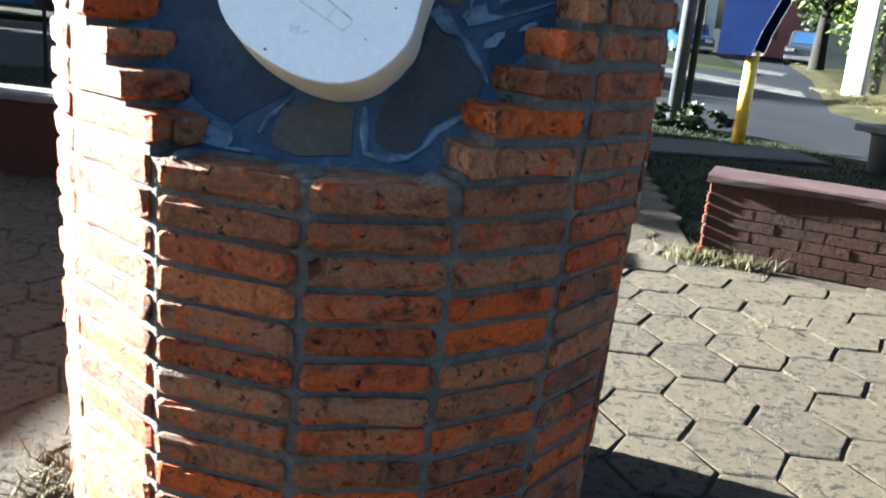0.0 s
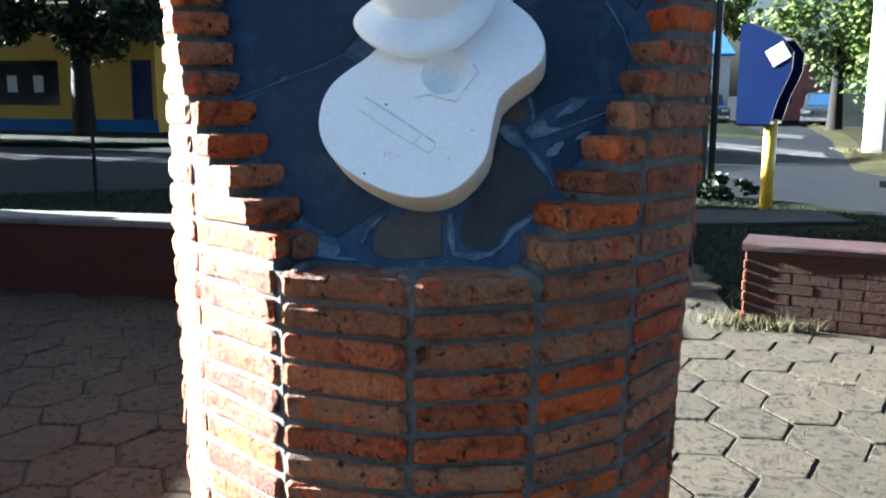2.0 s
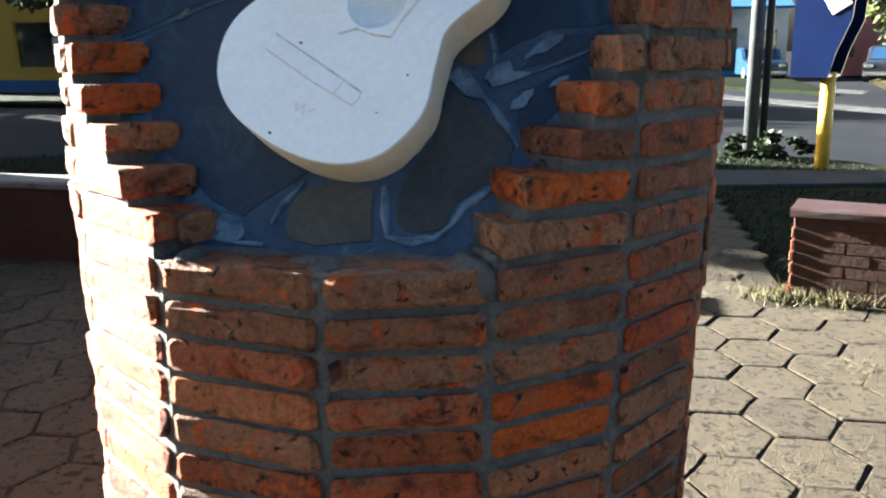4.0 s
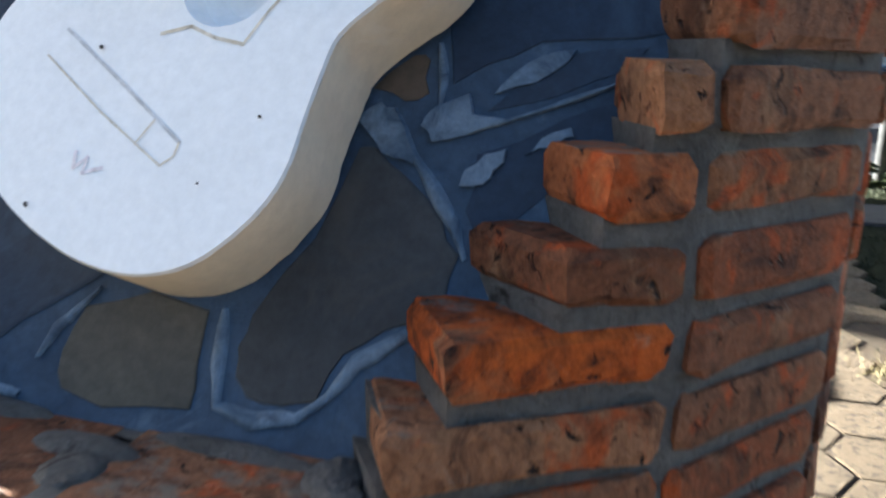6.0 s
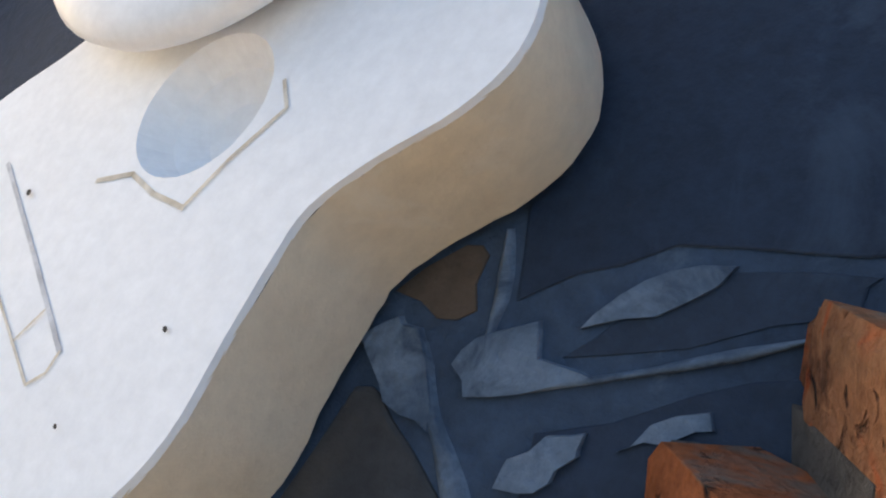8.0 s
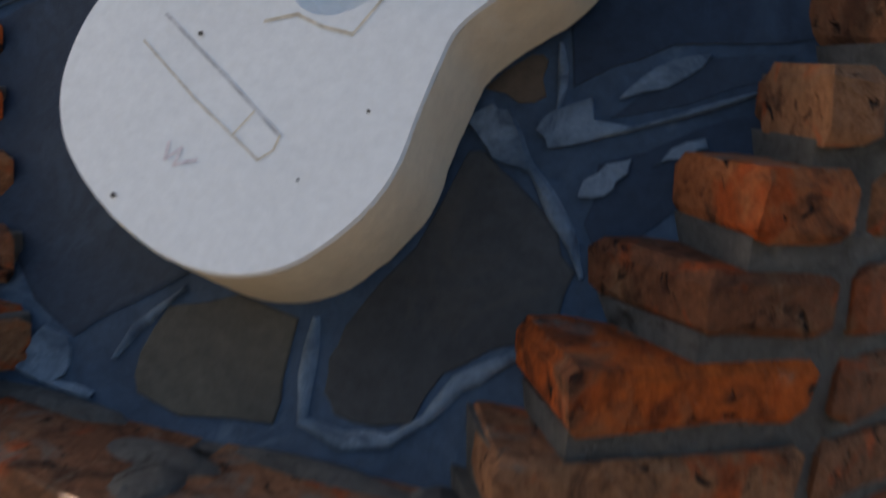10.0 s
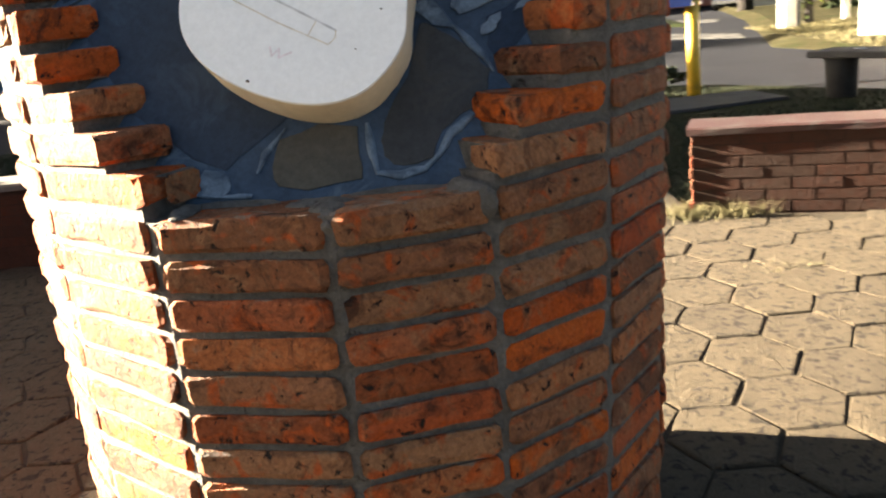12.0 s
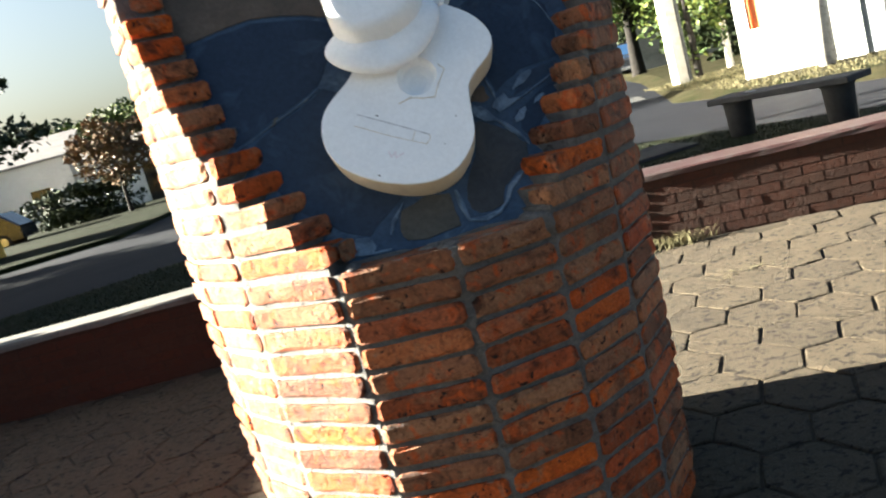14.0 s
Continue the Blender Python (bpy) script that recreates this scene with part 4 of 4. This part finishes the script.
for i, (x, y) in enumerate(((-19, 12.5), (-22.5, 16.5), (-25, 20.5))):
    tree("tree", (x, y, -0.08), 3.0, 0.25, (0, 0, 3.4), (3.2, 3.2, 2.5), 6500, 0.17, M_LEAF_DARK, M_BARK, "dense dark tree added out of view to shade the street", 20 + i, clumps=40)

# two more unseen trees, added to throw shade on the lawn and the bench
for i, (x, y) in enumerate(((-12.5, 12.4), (-14.0, 10.2))):
    tree("tree", (x, y, -0.08), 3.2, 0.18, (0, 0, 4.0 - 1.5 * i), (2.2, 1.6, 2.0), 9000, 0.2, M_LEAF_DARK, M_BARK, "dense dark tree added out of view to shade lawn and bench", 40 + i, clumps=40)

# ---------------------------------------------------------------- street furniture
phone = thing("payphone", "blue fibreglass payphone hood on a yellow steel post", "payphone", (2.17, 10.95, 0), 0)
part("post", tubed([(0, 0, -0.05), (0, 0, 1.03)], [0.075, 0.075], 16), M_YELLOW, phone, "yellow painted steel post", True)
prof_side = [(-0.33, 0.98), (0.05, 0.98), (0.12, 1.25), (0.25, 1.58), (0.26, 1.78), (0.13, 1.95), (-0.26, 2.12), (-0.33, 2.08)]
HW = 0.30
for sx in (-HW, HW - 0.03):
    bm = bmesh.new()
    a = [bm.verts.new((sx, -y, z)) for y, z in prof_side]
    b = [bm.verts.new((sx + 0.03, -y, z)) for y, z in prof_side]
    bm.faces.new(a)
    bm.faces.new(b[::-1])
    for i in range(len(prof_side)):
        bm.faces.new((a[i], a[(i + 1) % len(prof_side)], b[(i + 1) % len(prof_side)], b[i]))
    bmesh.ops.recalc_face_normals(bm, faces=bm.faces)
    part("side_panel", bm, M_BLUE, phone, "blue fibreglass side")
bm = bmesh.new()
for (y0, z0), (y1, z1) in ((prof_side[6], prof_side[5]), (prof_side[7], prof_side[6]), (prof_side[0], prof_side[7]), (prof_side[1], prof_side[0])):
    d = Vector((0, -(y1 - y0), z1 - z0)).normalized()
    nn = Vector((0, -d.z, d.y)) * 0.03
    vs = [bm.verts.new(Vector((x, -y, z)) + o) for o in (Vector(), nn) for x, y, z in ((-HW + 0.03, y0, z0), (HW - 0.03, y0, z0), (HW - 0.03, y1, z1), (-HW + 0.03, y1, z1))]
    for f in ((0, 1, 2, 3), (7, 6, 5, 4), (0, 4, 5, 1), (1, 5, 6, 2), (2, 6, 7, 3), (3, 7, 4, 0)):
        bm.faces.new([vs[i] for i in f])
bmesh.ops.recalc_face_normals(bm, faces=bm.faces)
hood = part("hood", bm, M_BLUE, phone, "glossy blue fibreglass hood")
part("telephone", boxed((-0.13, 0.05, 1.35), (0.13, 0.3, 1.85), 0.02), M_PHONE, phone, "grey steel telephone set")
part("notice_plate", boxed((-HW - 0.012, -0.11, -0.10), (-HW - 0.002, 0.11, 0.10), 0.004, pose(0, -0.1, 1.76, -32)), M_PAPER, phone, "white instruction plate")
phone.rotation_euler[2] = radians(68)

pole = thing("sign_pole", "tall grey steel pole with a thin black pipe strapped to it", "pole", (1.5, 12.2, 0))
part("post", tubed([(0, 0, -0.1), (0, 0, 5.0)], [0.085, 0.08], 14), M_POLE, pole, "", True)
part("pipe", tubed([(0.15, 0.02, -0.1), (0.15, 0.02, 5.0)], [0.045, 0.045], 10), M_POLE_DARK, pole, "black pipe", True)

bench = thing("bench", "grey concrete bench slab on two round legs", "bench", (0, 0, -0.03))
BA, BB = Vector((3.34, 9.9)), Vector((4.20, 8.6))
bd = (BB - BA).normalized()
bang = math.degrees(math.atan2(bd.y, bd.x))
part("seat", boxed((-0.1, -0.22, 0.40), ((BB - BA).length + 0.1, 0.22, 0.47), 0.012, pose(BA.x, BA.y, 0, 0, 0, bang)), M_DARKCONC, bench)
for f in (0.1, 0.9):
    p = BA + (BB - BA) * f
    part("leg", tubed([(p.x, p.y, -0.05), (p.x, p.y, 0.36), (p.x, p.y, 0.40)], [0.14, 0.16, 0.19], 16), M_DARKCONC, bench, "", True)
paper = link("paper_scrap", boxed((-0.05, -0.03, 0), (0.05, 0.03, 0.012), 0.004, pose(3.52, 9.55, 0.442, 3, 4, 20)), M_PAPER)
tagged(paper, "crumpled white paper scrap on the bench", "paper")

wp = thing("concrete_post", "square white concrete electricity post", "post", (6.35, 22.6, -0.02), 20)
bm = bmesh.new()
prism(bm, [(-0.20, -0.16), (0.20, -0.16), (0.20, 0.16), (-0.20, 0.16)], 0, 7.0)
part("shaft", bm, M_POST, wp)
part("rib", boxed((0.10, -0.19, 0.0), (0.20, -0.163, 7.0), 0.008), M_CONCRETE, wp)

sapling = link("stake", tubed([(-5.69, 9.51, -0.1), (-5.68, 9.5, 1.3)], [0.025, 0.02], 8), M_BARK)
tagged(sapling, "thin dark wooden stake in the grass", "stake")


# ---------------------------------------------------------------- houses
def house(name, label, at, rz, w, d, h, wall, roof, openings=(), band=None, slope_roof=0.5):
    """A house whose front lies on local y = 0; openings are x0, x1, z0, z1, material, name."""
    t = thing(name, label, "house", at, rz)
    xs = sorted({0.0, w, *(o[0] for o in openings), *(o[1] for o in openings)})
    zs = sorted({0.0, h, *(o[2] for o in openings), *(o[3] for o in openings)})
    bm = bmesh.new()
    grid = {}

    def vert(*p):
        if p not in grid:
            grid[p] = bm.verts.new(p)
        return grid[p]

    solid = {(a, b) for a in range(len(xs) - 1) for b in range(len(zs) - 1)
             if not any(o[0] < (xs[a] + xs[a + 1]) / 2 < o[1] and o[2] < (zs[b] + zs[b + 1]) / 2 < o[3] for o in openings)}
    for a, b in solid:
        x0, x1, z0, z1 = xs[a], xs[a + 1], zs[b], zs[b + 1]
        bm.faces.new([vert(x0, 0, z0), vert(x1, 0, z0), vert(x1, 0, z1), vert(x0, 0, z1)])
        bm.faces.new([vert(x0, 0.25, z1), vert(x1, 0.25, z1), vert(x1, 0.25, z0), vert(x0, 0.25, z0)])
        for da, db, p, q in ((-1, 0, (x0, z1), (x0, z0)), (1, 0, (x1, z0), (x1, z1)), (0, -1, (x0, z0), (x1, z0)), (0, 1, (x1, z1), (x0, z1))):
            if (a + da, b + db) not in solid:
                bm.faces.new([vert(p[0], 0, p[1]), vert(p[0], 0.25, p[1]), vert(q[0], 0.25, q[1]), vert(q[0], 0, q[1])])
    for lo, hi in (((0, 0.252, 0), (0.25, d, h)), ((w - 0.25, 0.252, 0), (w, d, h)), ((0.252, d - 0.25, 0), (w - 0.252, d, h))):
        part("side_wall", boxed(lo, hi), wall, t)
    part("wall", bm, wall, t)
    bm = bmesh.new()
    vs = [bm.verts.new(p) for p in ((-0.2, -0.2, h), (w + 0.2, -0.2, h), (w + 0.2, d + 0.2, h + slope_roof), (-0.2, d + 0.2, h + slope_roof),
                                    (-0.2, -0.2, h + 0.12), (w + 0.2, -0.2, h + 0.12), (w + 0.2, d + 0.2, h + slope_roof + 0.12), (-0.2, d + 0.2, h + slope_roof + 0.12))]
    for f in ((3, 2, 1, 0), (4, 5, 6, 7), (0, 1, 5, 4), (1, 2, 6, 5), (2, 3, 7, 6), (3, 0, 4, 7)):
        bm.faces.new([vs[i] for i in f])
    part("roof", bm, roof, t)
    for x0, x1, z0, z1, mat, kind in openings:
        o = part(kind, boxed((x0, 0.10, z0), (x1, 0.16, z1)), mat, t)
        bm = bmesh.new()
        for lo, hi in (((x0, 0.03, z0), (x0 + 0.06, 0.099, z1)), ((x1 - 0.06, 0.03, z0), (x1, 0.099, z1)), ((x0 + 0.06, 0.03, z1 - 0.06), (x1 - 0.06, 0.099, z1))):
            box(bm, lo, hi)
        part("frame", bm, wall if mat is M_GLASS_DARK else mat, o)
    if band:
        part("band", boxed((-0.02, -0.03, 0.0), (w + 0.02, -0.002, band)), M_BLUEBAND, t, "bright blue painted plinth")
    return t


yh = house("house", "yellow house with a bright blue plinth and dark shopfront", (-30.0, 27.0, 0.0), 0, 15.5, 0.7, 4.2, M_OCHREWALL, M_ROOF,
           [(8.5, 12.0, 0.86, 2.4, M_GLASS_DARK, "window"), (2.5, 5.5, 0.86, 2.4, M_GLASS_DARK, "window"), (14.6, 15.35, 0.0, 2.35, M_DOORBLUE, "door")], 0.42)
for x in (9.95, 10.95):
    part("notice", boxed((x, 0.085, 1.3), (x + 0.36, 0.098, 1.85)), M_PAPER, yh, "white paper notice")
house("house", "white limewashed corner house with an orange shutter", (6.3, 17.75, -0.02), -43, 2.35, 6, 3.3, M_WHITEWALL, M_ROOF, [(0.25, 0.95, 0.95, 2.2, M_ORANGE, "shutter")])
gw = thing("garden_wall", "grey rendered garden wall with faded painted marks", "wall", (8.05, 16.2, -0.02), -43)
part("render_face", boxed((0, 0, 0), (14, 0.2, 2.5), 0.01), M_GREYWALL, gw)
part("pillar", boxed((-0.35, -0.05, 0), (-0.02, 0.25, 2.6), 0.01), M_WHITEWALL, gw)
for x0, x1, z0, z1 in ((1.0, 1.6, 1.30, 1.36), (1.75, 1.82, 1.1, 1.5), (2.0, 2.5, 1.42, 1.48)):
    part("painted_mark", boxed((x0, -0.006, z0), (x1, -0.001, z1)), M_DARKCONC, gw)
house("house", "low faded pink house across the crossing", (7.6, 50, -0.05), -6, 9, 7, 3.3, M_PINKWALL, M_ROOF,
      [(0.8, 1.7, 0.9, 2.1, M_GLASS_DARK, "window"), (3.0, 3.9, 0.0, 2.1, M_GLASS_DARK, "door")])
house("house", "white and blue shop with glazed front", (2.0, 46, -0.05), 0, 3.6, 7, 3.2, M_GREYWALL, M_BLUEBAND,
      [(0.3, 1.4, 0.3, 2.4, M_GLASS_DARK, "window"), (2.0, 3.2, 0.2, 2.3, M_GLASS_DARK, "window")], 0.3, 1.6)
house("house", "small white house behind a dark hedge", (-19.0, 46, -0.05), 10, 5.5, 6, 2.9, M_WHITEWALL, M_ROOF,
      [(1.0, 2.0, 1.0, 2.1, M_GLASS_DARK, "window"), (3.2, 4.0, 0.0, 2.1, M_GLASS_DARK, "door")], None, 0.9)
house("house", "white house with a dark gable far down the street", (-27.0, 48, -0.05), 14, 6.5, 6, 3.6, M_WHITEWALL, M_ROOF,
      [(1.0, 2.2, 1.0, 2.2, M_GLASS_DARK, "window"), (4.0, 5.2, 1.0, 2.2, M_GLASS_DARK, "window")], None, 1.6)
house("house", "pale blue house at the end of the side street", (9.5, 40, -0.05), -10, 5, 6, 2.8, M_GREYWALL, M_ROOF, [(1, 2, 0.9, 2.0, M_GLASS_DARK, "window")])
bm = bmesh.new()
leaves(bm, (-16.8, 40.5, 0.75), (3.2, 1.0, 0.95), 4200, 0.13, random.Random(31), 34)
tagged(link("hedge", bm, M_LEAF_DARK), "dark overgrown hedge along the far kerb", "hedge", kind="stuff")
bm = bmesh.new()
leaves(bm, (10.4, 30.5, 0.9), (2.4, 1.0, 1.1), 3600, 0.12, random.Random(32), 30)
leaves(bm, (11.6, 44, 1.3), (2.2, 1.0, 1.9), 4200, 0.14, random.Random(33), 34)
tagged(link("hedge", bm, M_LEAF_DARK), "dark hedge below the street trees", "hedge", kind="stuff")


# ---------------------------------------------------------------- parked cars
def car(at, rz, paint, label, size=(4.1, 1.75, 1.5)):
    L, W, H = size
    c = thing("car", label, "car", at, rz)
    bm = bmesh.new()
    prof = [(0, 0.25), (0, 0.75), (0.15, 0.85), (L * 0.24, 0.95), (L * 0.36, H - 0.05), (L * 0.45, H), (L * 0.82, H), (L * 0.97, 0.95), (L, 0.85), (L, 0.3)]
    sec = []
    for y, k in ((-W / 2, 0.94), (-W / 2 + 0.12, 1.0), (W / 2 - 0.12, 1.0), (W / 2, 0.94)):
        sec.append([bm.verts.new((x, y, 0.25 + (z - 0.25) * k)) for x, z in prof])
    for a, b in zip(sec, sec[1:]):
        for i in range(len(prof)):
            bm.faces.new((a[i], a[(i + 1) % len(prof)], b[(i + 1) % len(prof)], b[i]))
    bm.faces.new(sec[0])
    bm.faces.new(sec[-1][::-1])
    bmesh.ops.recalc_face_normals(bm, faces=bm.faces)
    part("body", bm, paint, c)
    bm = bmesh.new()
    a, b = Vector((L * 0.25, 0, 0.98)), Vector((L * 0.355, 0, H - 0.1))
    nn = Vector((-(b - a).z, 0, (b - a).x)).normalized() * 0.02
    vs = [bm.verts.new((p.x, y, p.z) if not o else (p.x + nn.x, y, p.z + nn.z)) for o in (0, 1) for p, y in ((a, -W / 2 + 0.15), (a, W / 2 - 0.15), (b, W / 2 - 0.2), (b, -W / 2 + 0.2))]
    for f in ((0, 1, 2, 3), (7, 6, 5, 4), (0, 4, 5, 1), (1, 5, 6, 2), (2, 6, 7, 3), (3, 7, 4, 0)):
        bm.faces.new([vs[i] for i in f])
    # on black cars blue paint stands in for the sky mirrored in the glass
    part("windscreen", bm, M_CARPAINT_B if paint is M_CARPAINT else M_GLASS_DARK, c, "sky-reflecting windscreen")
    for x in (L * 0.2, L * 0.8):
        for s in (-1, 1):
            y = s * (W / 2 - 0.09)
            wh = part("wheel", tubed([(x, y - 0.1, 0.31), (x, y + 0.1, 0.31)], [0.31, 0.31], 20), M_TYRE, c)
            part("rim", tubed([(x, y + s * 0.095, 0.31), (x, y + s * 0.112, 0.31)], [0.19, 0.18], 14), M_CHROME, wh)
    for s in (-1, 1):
        part("headlight", boxed((-0.02, s * 0.62 - 0.16, 0.62), (0.02, s * 0.62 + 0.16, 0.76), 0.01), M_CHROME, c)
    part("bumper", boxed((-0.05, -W / 2 + 0.05, 0.3), (-0.003, W / 2 - 0.05, 0.45), 0.01), M_CHROME, c)
    return c


car((9.0, 41.5, -0.13), 72, M_CARPAINT, "black car parked facing the square", (4.3, 1.7, 1.55))
car((4.6, 43.5, -0.13), 100, M_CARPAINT_B, "dark blue car parked before the shop")
car((-22.0, 36.5, -0.13), 5, M_CARPAINT, "black car parked along the far kerb")


# ---------------------------------------------------------------- grass, tufts
def blades(bm, r0, count, where, h, lean=0.5, w=0.006):
    for _ in range(count):
        x, y, z = where(r0)
        a = r0.uniform(0, 6.28)
        s = Vector((math.cos(a), math.sin(a), 0)) * w
        tip = Vector((x + r0.gauss(0, lean * h), y + r0.gauss(0, lean * h), z + h * r0.uniform(0.5, 1.2)))
        bm.faces.new([bm.verts.new(Vector((x, y, z)) - s), bm.verts.new(Vector((x, y, z)) + s), bm.verts.new(tip)])


def in_park(r0):
    while True:
        x, y = r0.uniform(-8, 7), r0.uniform(4.2, 12.7)
        wall_y = 5.64 - 0.2435 * (x - 1.2) if x > 1.2 else 5.5
        if y > wall_y and not (-1.6 < x < 0.95 and y < 8.9) and y < 12.5 - max(0, x - 1.6) * 1.15 and y < 12.4 - max(0, -x - 4) * 0.55 and not (0.95 < x < 2.9 and 9.4 < y < 10.6):
            return x, y, -0.04


bm = bmesh.new()
blades(bm, random.Random(51), 26000, in_park, 0.05, 0.7, 0.008)
tagged(link("grass", bm, M_GRASS), "short green and straw-coloured lawn grass", "grass", kind="stuff")
bm = bmesh.new()
blades(bm, random.Random(57), 9000, lambda r: (r.uniform(5.6, 10.5), r.uniform(13.5, 24.0), -0.03), 0.07, 0.8, 0.012)
tagged(link("grass", bm, M_DRYGRASS), "dry yellow grass on the verge across the street", "grass", kind="stuff")
bm = bmesh.new()
blades(bm, random.Random(52), 500, lambda r: (1.15 + r.gauss(0, 0.09), 5.2 + r.gauss(0, 0.06), 0), 0.07, 0.5, 0.003)
blades(bm, random.Random(53), 200, lambda r: (1.42 + r.gauss(0, 0.07), 5.10 + r.gauss(0, 0.03), 0), 0.09, 0.5, 0.003)
blades(bm, random.Random(54), 90, lambda r: (1.42 + r.gauss(0, 0.10), 4.15 + r.gauss(0, 0.06), 0), 0.018, 0.9, 0.002)
blades(bm, random.Random(55), 200, lambda r: (-0.72 + r.gauss(0, 0.05), 2.05 + r.gauss(0, 0.1), -0.01), 0.06, 0.6, 0.004)
tagged(link("weeds", bm, M_DRYGRASS), "dry straw-coloured weeds growing from the joints", "weeds", kind="stuff")
bm = bmesh.new()
leaves(bm, (1.62, 11.9, 0.10), (0.55, 0.3, 0.2), 900, 0.05, random.Random(56), 14)
tagged(link("shrub", bm, M_LEAF_DARK), "low dark clump of weeds at the pole's foot", "shrub", kind="stuff")

# ---------------------------------------------------------------- hexagonal paving
HEX, NARROW, JOINT, TURN_HEX = 0.205, 0.82, 0.012, radians(5)      # side, cross-wise squeeze, joint, turn
ex = Vector((math.cos(TURN_HEX), math.sin(TURN_HEX)))
ey = Vector((-ex.y, ex.x))
hexes = []
for i in range(-30, 36):
    for j in range(-22, 40):
        p = ex * (i * 1.5 * HEX * NARROW) + ey * ((j + 0.5 * (i % 2)) * math.sqrt(3) * HEX) + Vector((0.943, 4.285))
        hexes.append(p)


def paved(p):
    x, y = p
    if math.hypot(x - CX, y - CY) < R - 0.1:
        return False
    if y > 5.16 - 0.2435 * max(0, x - 1.2) if x > 1.05 else (y > 5.05 if x < -1.1 else y > 8.7):
        return False
    return -5.5 < x < 6.3 and y > -3


hexes = [p for p in hexes if paved(p)]
stretch = [p for p in hexes if (0.3 < p.x < 3.2 and 1.2 < p.y < 5.3) or (-3.0 < p.x < -0.4 and 1.6 < p.y < 5.3)]
stretch = sorted(stretch, key=lambda p: (p - Vector((0.7, 3.3))).length)[:300]
chosen = {tuple(p) for p in stretch}


def paver_ring(scale, r0, jit=0.006):
    return [((HEX - JOINT / 2) * NARROW * scale * math.cos(math.pi / 3 * k) + r0.uniform(-jit, jit), (HEX - JOINT / 2) * scale * math.sin(math.pi / 3 * k) + r0.uniform(-jit, jit)) for k in range(6)]


paver_meshes = []
for s in range(14):
    r0 = random.Random(70 + s)
    bm = bmesh.new()
    ring = paver_ring(1.0, r0)
    outer = []
    for a, b in zip(ring, ring[1:] + ring[:1]):
        outer += [a, ((a[0] + b[0]) / 2 + r0.uniform(-0.005, 0.005), (a[1] + b[1]) / 2 + r0.uniform(-0.005, 0.005))]
    rows = [[bm.verts.new((x, y, -0.05)) for x, y in outer], [bm.verts.new((x, y, -0.0045 + r0.uniform(-0.0012, 0.001))) for x, y in outer],
            [bm.verts.new((x * 0.955, y * 0.955, r0.uniform(-0.002, 0.002))) for x, y in outer]]
    for a, b in zip(rows, rows[1:]):
        for k in range(12):
            bm.faces.new((a[k], a[(k + 1) % 12], b[(k + 1) % 12], b[k]))
    bm.faces.new(rows[-1])
    me = bpy.data.meshes.new("paver")
    bm.to_mesh(me)
    bm.free()
    me.materials.append(M_PAVER)
    paver_meshes.append(me)
turn_deg = math.degrees(TURN_HEX)
for p in stretch:
    ob = new("paver", rng.choice(paver_meshes))
    ob.parent = base
    ob.matrix_basis = pose(p.x, p.y, rng.uniform(-0.002, 0.002), rng.uniform(-0.35, 0.35), rng.uniform(-0.35, 0.35), turn_deg + 180 * rng.randrange(2))
bm = bmesh.new()
for p in hexes:
    if tuple(p) in chosen:
        continue
    r0 = rng
    ring = [(p.x + x * ex.x - y * ex.y, p.y + x * ex.y + y * ex.x) for x, y in paver_ring(1.0, r0)]
    prism(bm, ring, -0.05, rng.uniform(-0.001, 0.001), 0.010, 0.005)
part("pavers_around", bm, M_PAVER_FAR, base)["kind"] = "stuff"

# ---------------------------------------------------------------- bricks, piece by piece
wall_bricks(wall_r, len_r, 0.475, 0.32, 160)
wall_bricks(wall_l, len_l, 0.5, 0.32, 150)
for n_, (_, row, k, zc, piece) in enumerate(near):
    r0 = random.Random(1000 + n_)
    o = (sum(p[0] for p in piece) / len(piece), sum(p[1] for p in piece) / len(piece))
    h = BH * r0.uniform(0.93, 1.04)
    bm = brick_mesh([(x - o[0], y - o[1]) for x, y in piece], h, r0)
    bm.normal_update()
    me = bpy.data.meshes.new("brick")
    bm.to_mesh(me)
    bm.free()
    me.materials.append(M_BRICK)
    ob = new("brick", me)
    ob.parent = column
    d = Vector((o[0] - CX, o[1] - CY)).normalized() * r0.uniform(-0.004, 0.005)
    ob.matrix_basis = pose(o[0] + d.x, o[1] + d.y, zc + r0.uniform(-0.0025, 0.0025), r0.uniform(-0.8, 0.8), r0.uniform(-0.8, 0.8), r0.uniform(-0.5, 0.5))
